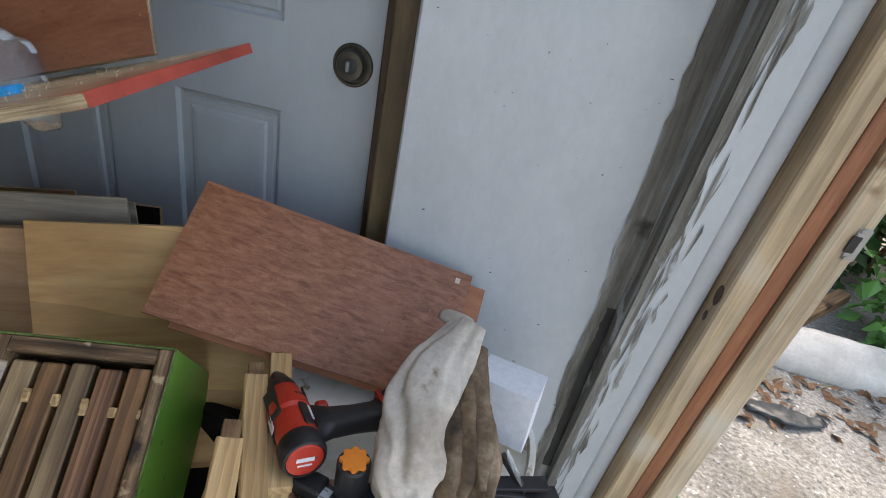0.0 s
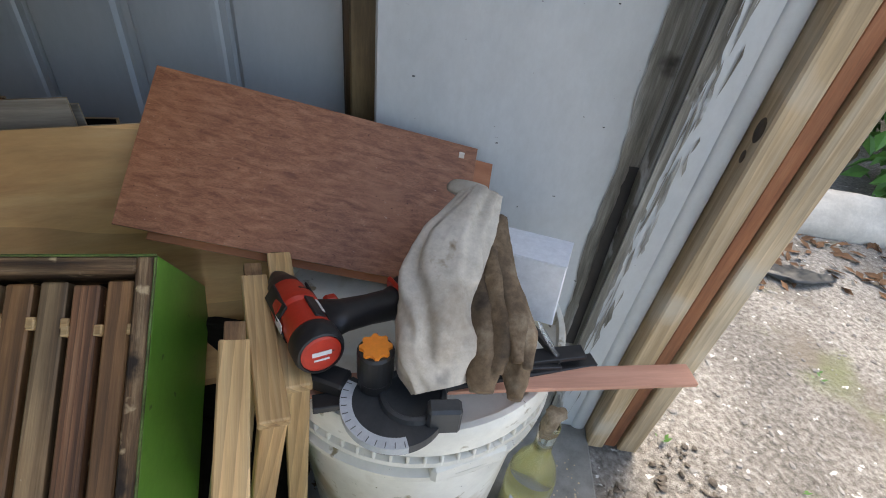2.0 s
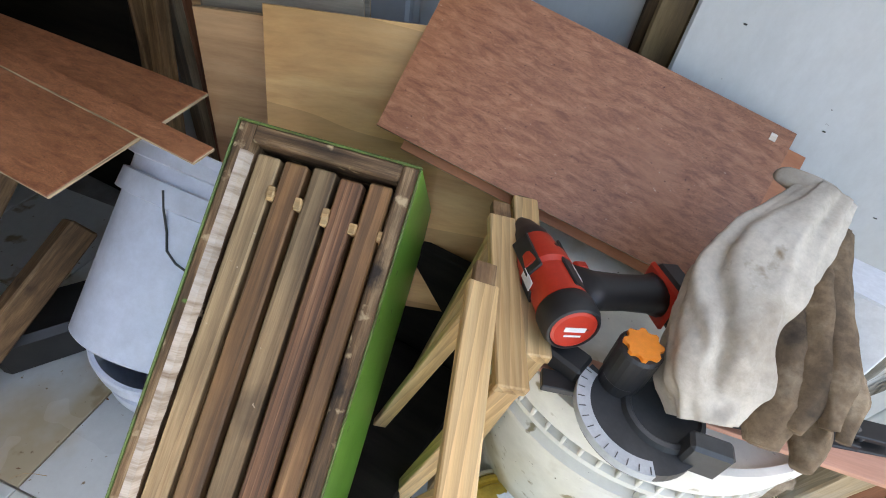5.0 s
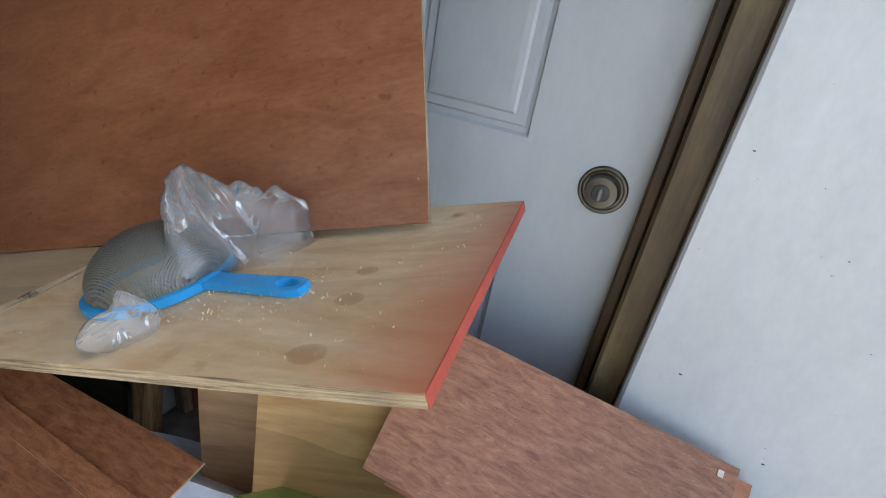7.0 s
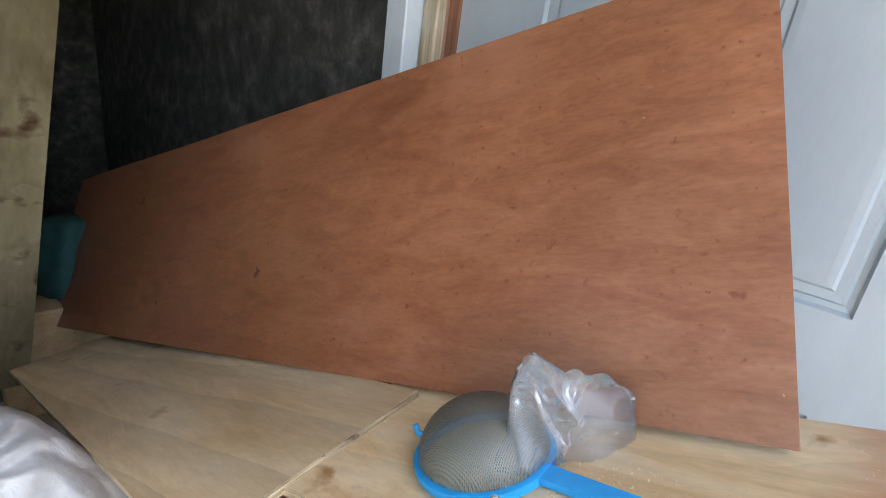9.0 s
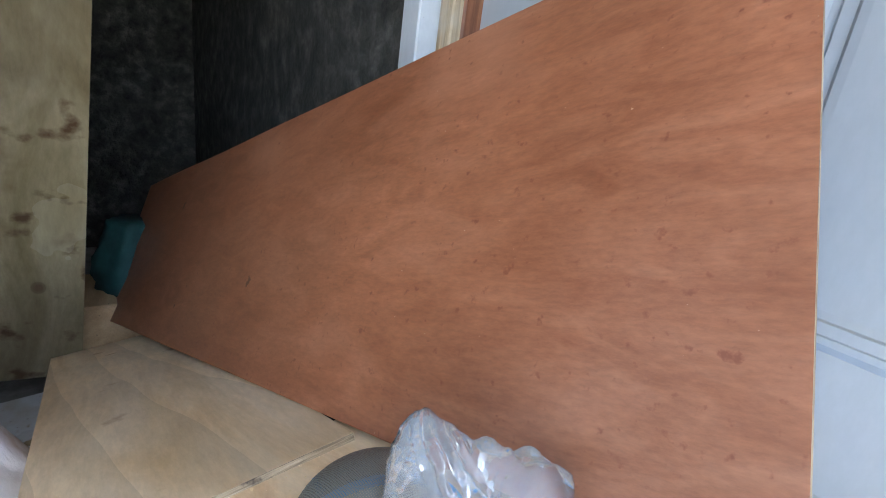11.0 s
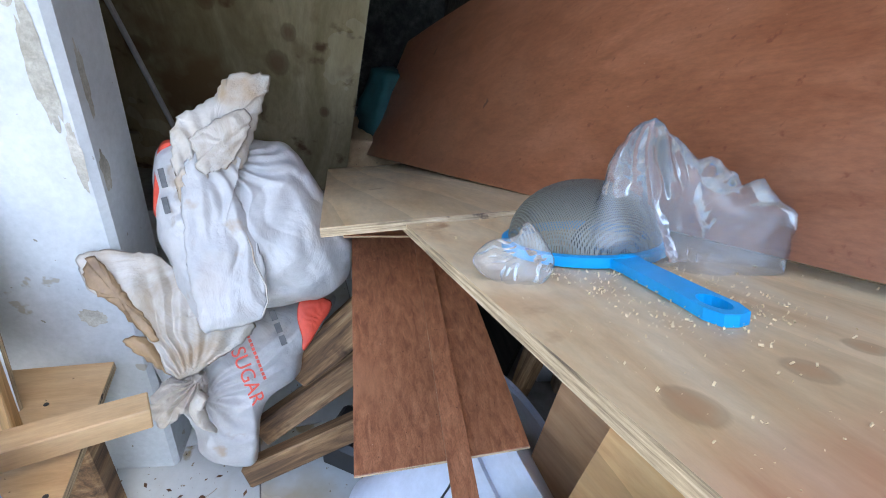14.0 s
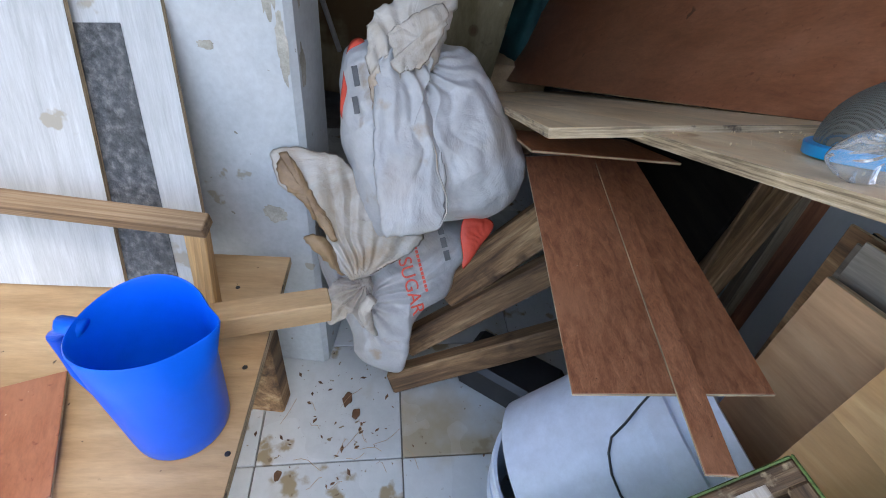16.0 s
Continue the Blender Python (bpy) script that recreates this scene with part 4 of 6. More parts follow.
# ---- loose hive frames standing on end ----
def hive_frame(p0, p1, foot):
    p0, p1, foot = Vector(p0), Vector(p1), Vector(foot)
    rear = foot + (p0 - p1) * 0.95
    th = empty("beehive_rack", V(*foot), "pale new pine hive frame standing on end", "hive frame", "pine hive frames")
    along = (p1 - p0).normalized()
    dn = (foot - p1).normalized()
    for nm, a, b, w, h in (("end_bar", p0 + along * 0.0, p1, 0.029, 0.012), ("top_bar", p1 + along * -0.012, foot, 0.025, 0.018),
                           ("bottom_bar", p0 + along * 0.02 + dn * 0.012, rear + along * 0.02, 0.02, 0.012), ("end_bar", rear + dn * -0.03, foot + dn * -0.03, 0.025, 0.01)):
        side = -dn if nm == "end_bar" else along
        bmm, m = bar(a, b, w, h, tuple(side), 0.0015)
        part(nm, bmm, PINE, th, "", m)
    bmm, m = bar(p0 - along * 0.024, p0 + along * 0.004, 0.02, 0.012, tuple(-dn), 0.001)
    part("lug", bmm, BEAM, th, "dark stained frame lug", m)
    return th


hive_frame((0.074, 0.660, 0.655), (0.152, 0.468, 0.612), (-0.018, 0.52, 0.0))
hive_frame((0.040, 0.785, 0.640), (0.147, 0.585, 0.626), (0.018, 0.618, 0.0))
hive_frame((0.046, 0.855, 0.628), (0.152, 0.638, 0.616), (0.078, 0.703, 0.0))

# ---- the lidded drum and what lies on it ----
BC = V(0.262, 0.868, 0)
LZ = 0.56 * U
R = 0.232 * U
drum = empty("plastic_drum", BC, "large dirty white plastic drum with a ribbed lid", "drum")
bt = Matrix.Translation(BC)
smooth_by(part("body", lathe([(R * 0.74, 0.0), (R * 0.77, 0.01), (R * 0.9, LZ - 0.11), (R * 0.9, LZ - 0.1), (R * 0.985, LZ - 0.098), (R * 0.99, LZ - 0.088), (R * 0.93, LZ - 0.084), (R * 0.93, LZ - 0.07), (R * 0.985, LZ - 0.068), (R * 0.985, LZ - 0.06), (R * 0.93, LZ - 0.056), (R * 0.94, LZ - 0.02)], 72), PLASTIC, drum, "", bt), 35)
lid = smooth_by(part("lid", lathe([(R * 0.955, LZ - 0.045), (R * 0.985, LZ - 0.044), (R * 0.985, LZ - 0.02), (R * 1.0, LZ - 0.018), (R, LZ - 0.004), (R * 0.985, LZ + 0.002), (R * 0.95, LZ + 0.002), (R * 0.94, LZ - 0.008), (R * 0.9, LZ - 0.009), (R * 0.3, LZ - 0.009), (R * 0.01, LZ - 0.009)], 72, False, True), PLASTIC, drum, "ribbed white lid", bt), 35)
rib = box(0.006, 0.004, 0.02, 0.001, (R * 0.955, -0.002, LZ - 0.067))
ribme = bpy.data.meshes.new("rib")
rib.to_mesh(ribme)
ribme.materials.append(PLASTIC)
for k in range(64):
    place("rib", ribme, lid, "", bt @ pose(0, 0, 0, 0, 0, k * 360 / 64))
for aa in (-62, 118):
    part("lug", box(0.016, 0.1, 0.03, 0.005, (R * 0.905, -0.05, LZ - 0.098)), PLASTIC, drum, "", bt @ pose(0, 0, 0, 0, 0, aa))

lidz = LZ - 0.009
# white card box
bx, blx, bly = frame3((0.362, 0.846, 0.70), (0.457, 0.822, 0.704), (0.382, 0.914, 0.695))
carton = empty("white_carton", V(0.42, 0.86, 0.6), "small closed white cardboard box", "box")
part("body", box(0.085, 0.062, 0.088, 0.0015, (0, 0, -0.088)), CARD, carton, "", bx)
part("flap", box(0.0855, 0.0625, 0.0012, 0.0003, (-0.0003, -0.0003, 0.0001)), CARD, carton, "white top flap", bx)

# pinkish lath over the rim
bmm, m = bar((0.15, 0.672, 0.578), (0.648, 0.772, 0.592), 0.03, 0.006, (0, 0, 1), 0.0006)
tagged(part("wooden_lath", bmm, surf("pink_raw_lath", [(0.5, 0.24, 0.16), (0.66, 0.36, 0.26)], (3, 60, 60), 8, 0.15), None, "", m), "thin pinkish raw wooden lath across the drum lid", "lath")

# cordless driver
drill = empty("cordless_driver", V(0.14, 0.74, 0.58), "red and black cordless driver lying on the drum lid", "power tool")
cap, chuck, grip = V(0.173, 0.664, 0.652), V(0.075, 0.79, 0.632), V(0.245, 0.775, 0.632)
ax = (cap - chuck).normalized()
hz = (grip - (cap * 0.6 + chuck * 0.4))
hz = (hz - ax * hz.dot(ax)).normalized()
dm = Matrix.Identity(4)
for k, v3 in enumerate((hz, ax.cross(hz) * -1, ax)):
    for r in range(3):
        dm[r][k] = v3[r]
dm = Matrix(((hz.x, ax.cross(hz).x, ax.x, chuck.x), (hz.y, ax.cross(hz).y, ax.y, chuck.y), (hz.z, ax.cross(hz).z, ax.z, chuck.z), (0, 0, 0, 1)))
dl = (cap - chuck).length
smooth_by(part("motor_housing", lathe([(0.017, 0.022), (0.0215, 0.026), (0.0225, 0.04), (0.026, 0.055), (0.0265, 0.07), (0.0235, 0.075), (0.024, dl - 0.035), (0.0255, dl - 0.026)], 32, True, True), RED, drill, "", dm), 30)
smooth_by(part("rear_cap", lathe([(0.025, dl - 0.026), (0.0265, dl - 0.023), (0.0265, dl - 0.006), (0.024, dl), (0.022, dl + 0.001), (0.021, dl - 0.002)], 32, True, True), BLACK, drill, "black rubber rear ring", dm), 30)
part("badge", lathe([(0.0208, dl - 0.003), (0.0208, dl), (0.018, dl + 0.0012)], 32, True, True), RED, drill, "round red end badge", dm)
part("print_bar", box(0.02, 0.005, 0.0006, 0, (-0.01, -0.001, dl + 0.0014)), INKLIGHT, drill, "", dm)
part("print_bar", box(0.016, 0.002, 0.0006, 0, (-0.008, -0.007, dl + 0.0014)), INKLIGHT, drill, "", dm)
smooth_by(part("chuck", lathe([(0.006, -0.022), (0.009, -0.016), (0.013, -0.008), (0.017, 0.006), (0.02, 0.014), (0.0205, 0.026)], 20, True, True), BLACK, drill, "black hex chuck", dm), 30)
part("driver_bit", lathe([(0.003, -0.05), (0.0035, -0.02)], 6, True, True), DARKGREY, drill, "", dm)
gl = 0.115
bm = bmesh.new()
prof = [(0.02, 0.031, 0.018), (0.045, 0.022, 0.0155), (0.075, 0.02, 0.015), (0.1, 0.021, 0.016), (gl, 0.026, 0.02)]
rings = []
for xx, wa, wb in prof:
    rings.append([bm.verts.new((xx, wb * math.sin(a) * (1.1 if abs(math.sin(a)) < 0.8 else 1), dl * 0.62 + wa * math.cos(a))) for a in [2 * math.pi * k / 16 for k in range(16)]])
for lo, hi in zip(rings, rings[1:]):
    for k in range(16):
        bm.faces.new((lo[k], lo[(k + 1) % 16], hi[(k + 1) % 16], hi[k]))
bm.faces.new(rings[0])
bm.faces.new(rings[-1])
part("handle", bm, BLACK, drill, "black rubber grip", dm, True)
part("foot_band", box(0.006, 0.046, 0.056, 0.003, (gl - 0.004, -0.023, dl * 0.62 - 0.028)), RED, drill, "", dm)
part("battery", box(0.03, 0.044, 0.06, 0.006, (gl + 0.002, -0.022, dl * 0.62 - 0.03)), BLACK, drill, "black battery pack", dm)
part("trigger", box(0.016, 0.012, 0.014, 0.003, (0.034, -0.006, dl * 0.62 - 0.04)), RED, drill, "red trigger", dm)
for k in range(3):
    part("vent_slot", box(0.004, 0.02, 0.006, 0.001, (0.027 - 0.002 * (k == 1), -0.01, dl * 0.45 + 0.012 * k)), BLACK, drill, "", dm @ pose(0, 0, 0, 0, 0, -70))

for aa, z0, sz, wd in ((20, 0.03, 0.05, 0.016), (65, 0.05, 0.06, 0.012), (150, 0.03, 0.05, 0.02), (200, 0.045, 0.05, 0.014), (245, 0.03, 0.06, 0.014), (300, 0.05, 0.05, 0.018)):
    part("grip_panel", box(0.003, wd, sz, 0.001, (0.0225, -wd / 2, z0)), BLACK, drill, "black rubber panel", dm @ pose(0, 0, 0, 0, 0, aa))
for aa, z0 in ((40, 0.075), (175, 0.07), (265, 0.06)):
    part("print_bar", box(0.0012, 0.01, 0.022, 0.0002, (0.025, -0.005, z0)), INKLIGHT, drill, "", dm @ pose(0, 0, 0, 0, 0, aa))

# mitre gauge
gauge = empty("mitre_gauge", V(0.26, 0.64, 0.58), "dark grey mitre gauge with an orange knob and scale", "mitre gauge")
gz = 0.585 * U
gm = Matrix.Translation(V(0.262, 0.652, 0)) @ pose(0, 0, gz + 0.006, 0, 0, -12)
bm = bmesh.new()
for zz in (0.0, 0.012):
    bm.faces.new([bm.verts.new((0.054 * math.cos(a), 0.054 * math.sin(a) , zz)) for a in [math.pi * (0.94 + 1.0 * k / 24) for k in range(25)]])
bmesh.ops.bridge_loops(bm, edges=bm.edges)
part("protractor_plate", bm, DARKGREY, gauge, "", gm)
bm = bmesh.new()
a_list = [math.pi * (0.98 + 0.72 * k / 24) for k in range(25)]
for k in range(24):
    a, b = a_list[k], a_list[k + 1]
    quad(bm, [(r * math.cos(q), r * math.sin(q), 0.0135) for r, q in ((0.044, a), (0.056, a), (0.056, b), (0.044, b))])
    quad(bm, [(0.056 * math.cos(q), 0.056 * math.sin(q), zz) for zz, q in ((0.0135, a), (0.004, a), (0.004, b), (0.0135, b))])
part("scale_ring", bm, SCALE, gauge, "grey degree scale", gm)
for k in range(13):
    a = math.pi * (1.0 + 0.68 * k / 12)
    part("tick", box(0.006, 0.0008, 0.0004, 0, (0.049, 0, 0.0137)), INKDARK, gauge, "", gm @ pose(0, 0, 0, 0, 0, math.degrees(a)))
part("fence_block", box(0.034, 0.018, 0.036, 0.003, (0.03, -0.034, 0.0)), DARKGREY, gauge, "", gm @ pose(0, 0, 0, 0, 0, 24))
part("head", lathe([(0.036, 0.012), (0.034, 0.017), (0.03, 0.018), (0.028, 0.0155), (0.012, 0.0155)], 32, True, True), DARKGREY, gauge, "", gm @ Matrix.Translation((0.015, 0.012, 0)))
part("guide_bar", box(0.33, 0.019, 0.009, 0.001, (-0.085, 0.005, -0.008)), BLACK, gauge, "black steel guide bar", Matrix.Translation(V(0.262, 0.66, 0)) @ pose(0, 0, gz + 0.006, 0, 0, 21))
part("end_block", box(0.04, 0.026, 0.022, 0.003, (-0.095, -0.012, -0.004)), BLACK, gauge, "", gm)
kb = gm @ Matrix.Translation((-0.028, 0.012, 0.012))
part("knob_stem", lathe([(0.018, 0), (0.018, 0.012), (0.019, 0.014), (0.019, 0.05), (0.017, 0.053)], 24, True, True), BLACK, gauge, "black ribbed knob", kb, False)
bm = bmesh.new()
for zz in (0.0525, 0.057):
    bm.faces.new([bm.verts.new(((0.0165 if (k // 2) % 2 else 0.0135) * math.cos(2 * math.pi * k / 32), (0.0165 if (k // 2) % 2 else 0.0135) * math.sin(2 * math.pi * k / 32), zz)) for k in range(32)])
bmesh.ops.bridge_loops(bm, edges=bm.edges)
part("knob_top", bm, ORANGE, gauge, "orange star-shaped knob top", kb)

# spring clamp with clear jaw pads
clamp = empty("spring_clamp", V(0.46, 0.77, 0.58), "small black clamp with clear plastic pads", "clamp")
for a, b, w, h in (((0.40, 0.745, 0.60), (0.497, 0.772, 0.606), 0.02, 0.006), ((0.40, 0.735, 0.596), (0.466, 0.752, 0.594), 0.012, 0.008), ((0.425, 0.79, 0.62), (0.466, 0.752, 0.6), 0.008, 0.008)):
    bmm, m = bar(a, b, w, h, (0, 0, 1), 0.001)
    part("arm", bmm, BLACK, clamp, "", m)
bmm, m = bar((0.43, 0.775, 0.64), (0.462, 0.765, 0.6), 0.02, 0.003, (1, 0, 0), 0.001)
part("pad", bmm, FILM, clamp, "clear plastic pad", m)

# ---- cloth forms ----
def cloth(path, n=40, fold=0.12, folds=7, seed=0, rough=0.02, crease=0.0):
    """A draped tube through (x, y, z, radius a, radius b, turn) in metres with running folds."""
    bm = bmesh.new()
    rings = []
    steps = 10
    pts = []
    for p, q in zip(path, path[1:]):
        for k in range(steps):
            f = k / steps
            pts.append([u * (1 - f) + v * f for u, v in zip(p, q)])
    pts.append(list(path[-1]))
    for k in range(3):
        pts = [pts[0]] + [[(a + 2 * b + c) / 4 for a, b, c in zip(pts[i - 1], pts[i], pts[i + 1])] for i in range(1, len(pts) - 1)] + [pts[-1]]
    for i, (x, y, z, ra, rb, turn) in enumerate(pts):
        prev, nxt = Vector(pts[max(0, i - 1)][:3]), Vector(pts[min(len(pts) - 1, i + 1)][:3])
        d = (nxt - prev).normalized()
        s = d.cross(Vector((0.2, 0.1, 0.97)))
        if s.length < 0.2:
            s = d.cross(Vector((0.9, 0.3, 0.1)))
        s.normalize()
        w = d.cross(s).normalized()
        ring = []
        for k in range(n):
            a = 2 * math.pi * k / n
            b = a + radians(turn)
            q = Vector((math.cos(a) * 1.5 + seed, math.sin(a) * 1.5, i * 0.06))
            rr = 1 + fold * math.sin(a * folds + 4 * noise.noise(q) + i * 0.07) * (0.5 + 0.5 * noise.noise(q * 1.3 + Vector((5, 0, 0)))) + 0.25 * noise.noise(q * 0.9)
            c = abs(noise.noise(Vector((math.cos(a) * 3 + seed, math.sin(a) * 3, i * 0.2))))
            rr += crease * (0.25 - c) * (c < 0.25)
            off = (s * math.cos(b) * ra + w * math.sin(b) * rb) * rr
            p = Vector((x, y, z)) + off
            p += Vector((noise.noise(p * 40), noise.noise(p * 40 + Vector((9, 0, 0))), noise.noise(p * 40 + Vector((0, 9, 0))))) * rough * 0.4
            ring.append(bm.verts.new(p))
        rings.append(ring)
    for lo, hi in zip(rings, rings[1:]):
        for k in range(n):
            bm.faces.new((lo[k], lo[(k + 1) % n], hi[(k + 1) % n], hi[k]))
    bm.faces.new(rings[0])
    bm.faces.new(rings[-1])
    return bm


def P6(x, y, z, a, b, turn=0):
    return (x * U, y * U, z * U, a * U, b * U, turn)


GN = (-0.25, -0.5, 0.83)
glove = empty("work_glove", V(0.30, 0.76, 0.66), "soiled cream canvas work glove draped over the tools", "glove", "work gloves")
part("cloth", cloth([P6(0.334, 0.872, 0.775, 0.022, 0.008), P6(0.323, 0.84, 0.757, 0.03, 0.018), P6(0.304, 0.795, 0.73, 0.042, 0.028), P6(0.293, 0.755, 0.70, 0.05, 0.035), P6(0.294, 0.715, 0.672, 0.05, 0.038), P6(0.302, 0.68, 0.648, 0.046, 0.034), P6(0.312, 0.658, 0.63, 0.034, 0.02)],
                    96, 0.24, 4, 4, rough=0.0015, crease=0.12), CLOTH, glove, "", smooth=True)
part("cuff", pillow([(-0.025, 0.008), (0.022, 0.014), (0.024, -0.012), (-0.025, -0.012)], (0.312, 0.872, 0.772), GN, 0.006, 0.002, 9, 2, 3, rings=8, n=32), CLOTH, glove, "ribbed knitted cuff", smooth=True)
glove = empty("work_glove", V(0.37, 0.76, 0.62), "oil-stained brown canvas work glove on the drum", "glove", "work gloves")
for pts_, ra in ((((0.337, 0.80, 0.70), (0.350, 0.745, 0.67), (0.356, 0.70, 0.645), (0.36, 0.665, 0.625)), 0.026), (((0.342, 0.835, 0.735), (0.363, 0.77, 0.705), (0.378, 0.722, 0.68), (0.371, 0.676, 0.65)), 0.016),
                 (((0.352, 0.85, 0.745), (0.369, 0.784, 0.715), (0.389, 0.728, 0.688), (0.395, 0.685, 0.662)), 0.015), (((0.378, 0.79, 0.70), (0.392, 0.743, 0.69), (0.404, 0.714, 0.68), (0.407, 0.68, 0.66)), 0.011), (((0.36, 0.77, 0.66), (0.385, 0.73, 0.645), (0.40, 0.70, 0.63), (0.40, 0.67, 0.615)), 0.018)):
    part("finger", cloth([P6(*p, ra * (1.0, 1.1, 1.0, 0.5)[q], ra * (1.0, 1.1, 1.0, 0.5)[q]) for q, p in enumerate(pts_)], 24, 0.1, 3, ra * 999, rough=0.004, crease=0.3), CLOTH_DIRTY, glove, "", smooth=True)

# gallon paint tin
tin = empty("paint_tin", V(0.226, 0.627, 0), "round paint tin with a gold lid splashed white", "paint tin")
tm = Matrix.Translation(V(0.226, 0.627, 0))
TR, TH = 0.085, 0.187
smooth_by(part("body", lathe([(TR, 0), (TR, TH - 0.008), (TR + 0.002, TH - 0.006), (TR + 0.002, TH), (TR - 0.002, TH), (TR - 0.003, TH - 0.004)], 64), TIN, tin, "tin body and rim", tm), 30)
smooth_by(part("lid", lathe([(TR - 0.003, TH - 0.005), (TR - 0.006, TH - 0.001), (TR - 0.01, TH - 0.001), (TR - 0.012, TH - 0.006), (TR - 0.016, TH - 0.006), (TR - 0.018, TH - 0.003), (TR - 0.024, TH - 0.003), (0.05, TH - 0.004), (0.02, TH - 0.004)], 64, False, True), GOLD, tin, "gold lacquered lid", tm), 30)
bm = bmesh.new()
pts = []
for k in range(60):
    a = 2 * math.pi * k / 60
    r = 0.024 * (1 + 0.5 * noise.noise(Vector((math.cos(a) * 2, math.sin(a) * 2, 4))) + 0.25 * noise.noise(Vector((math.cos(a) * 7, math.sin(a) * 7, 1))))
    pts.append(bm.verts.new((-0.004 + 1.15 * r * math.cos(a), 0.036 + r * math.sin(a), TH - 0.0022)))
bm.faces.new(pts)
part("paint_splash", bm, PAINTSPILL, tin, "dried white paint splash", tm)

# bottle and steel bracket
bot = empty("glass_bottle", V(0.522, 0.848, 0), "clear glass bottle with pale yellow liquid", "bottle")
bm = lathe([(0.036, 0.0), (0.043, 0.005), (0.044, 0.12), (0.042, 0.15), (0.034, 0.18), (0.018, 0.215), (0.0155, 0.235), (0.0155, 0.275), (0.017, 0.277), (0.017, 0.288), (0.014, 0.289)], 32)
bmat = Matrix.Translation(V(0.522, 0.848, 0.0))
part("glass", bm, BOTTLE, bot, "", bmat, True)
part("liquid", lathe([(0.034, 0.004), (0.041, 0.008), (0.0415, 0.085)], 32, True, True), surf("pale_yellow_liquid", [(0.7, 0.64, 0.24), (0.8, 0.74, 0.32)], (3, 3, 3), 2, 0.1, 0.2), bot, "pale yellow liquid", bmat, True)
bm = bmesh.new()
for k in range(14):
    a0, a1 = radians(-140 + k * 8), radians(-132 + k * 8)
    quad(bm, [(0.0446 * math.cos(q), 0.0446 * math.sin(q), zz) for zz, q in ((0.06, a0), (0.06, a1), (0.115, a1), (0.115, a0))])
lab = part("paper_label", bm, CARD, bot, "white paper label", bmat)
bm = bmesh.new()
for k in range(8):
    a0, a1 = radians(-122 + k * 8), radians(-114 + k * 8)
    quad(bm, [(0.045 * math.cos(q), 0.045 * math.sin(q), zz) for zz, q in ((0.092, a0), (0.092, a1), (0.113, a1), (0.113, a0))])
part("print_bar", bm, INKDARK, lab, "", bmat)
part("rag_stopper", cloth([(0, 0, 0.27, 0.012, 0.012, 0), (0, 0, 0.31, 0.02, 0.02, 0), (0, 0, 0.325, 0.012, 0.012, 0)], 20, 0.2, 5, 3), CLOTH_DIRTY, bot, "crumpled rag stopper", bmat, True)
bmm, m = bar((0.575, 0.885, 0.006), (0.576, 0.75, 0.006), 0.018, 0.004, (0, 0, 1), 0.0008)
br = part("flat_bar", bmm, BROWNJ, None, "", m)
tagged(br, "short rusty steel flat bar on the tiles", "steel bar")
part("hole", lathe([(0.004, 0.0021), (0.004, 0.0026)], 12, True, True), INKLIGHT, br, "", m @ Matrix.Translation((0.09, 0, 0)))

# ---- bluish white buckets under the boards: one tilted into the mouth of another ----
def bucket(m, h, r, label, lid):
    b = empty("plastic_bucket", m.translation, label, "bucket", "bluish white buckets")
    smooth_by(part("body", lathe([(r * 0.84, 0), (r * 0.87, 0.004), (r * 0.95, h - 0.085), (r * 1.02, h - 0.083), (r * 1.02, h - 0.052), (r * 0.965, h - 0.05), (r * 0.975, h - 0.03), (r * 1.04, h - 0.028), (r * 1.04, h - 0.004), (r * 1.02, h), (r * 0.98, h), (r * 0.96, h - 0.02), (r * 0.83, 0.01)], 72), BLUEWHITE, b, "", m), 35)
    if lid:
        smooth_by(part("lid", lathe([(r * 1.0, h - 0.012), (r * 1.05, h - 0.01), (r * 1.05, h + 0.004), (r * 1.0, h + 0.005), (r * 0.97, h - 0.006), (r * 0.1, h - 0.006)], 72, False, True), BLUEWHITE, b, "white snap-on lid", m), 35)
    return b


bucket(Matrix.Translation(V(-0.46, 0.635, 0.004)), 0.195, 0.142, "bluish white plastic bucket standing on the tiles", False)
TILT_D = Vector((-0.077, 0.745, 0.662)).normalized()
tx = Vector((1, 0, 0)) - TILT_D * TILT_D.x
tx.normalize()
ty = TILT_D.cross(tx)
tb = V(-0.466, 0.593, 0.216) - TILT_D * 0.028
tilt_m = Matrix(((tx.x, ty.x, TILT_D.x, tb.x), (tx.y, ty.y, TILT_D.y, tb.y), (tx.z, ty.z, TILT_D.z, tb.z), (0, 0, 0, 1)))
BH, BR = 0.308, 0.15
pail = bucket(tilt_m, BH, BR, "bluish white lidded bucket tilted inside another bucket", True)
wl = tilt_m.inverted() @ V(-0.411, 0.607, 0.453)
wa, pts = math.atan2(wl.y, wl.x), []
for f, dz in ((-0.22, 0.075), (-0.14, 0.05), (-0.07, 0.024), (0.0, 0.0), (0.12, -0.012), (0.3, -0.02), (0.5, -0.022), (0.75, -0.015), (1.0, 0.005)):
    zz = wl.z + dz
    rr = BR * (0.87 + 0.09 * zz / BH) + 0.003 + 0.009 * (zz > BH - 0.09)
    pts.append((rr * math.cos(wa + f), rr * math.sin(wa + f), zz))
part("wire_handle", tube(pts, 0.0017), DARKGREY, pail, "dark wire handle", tilt_m)

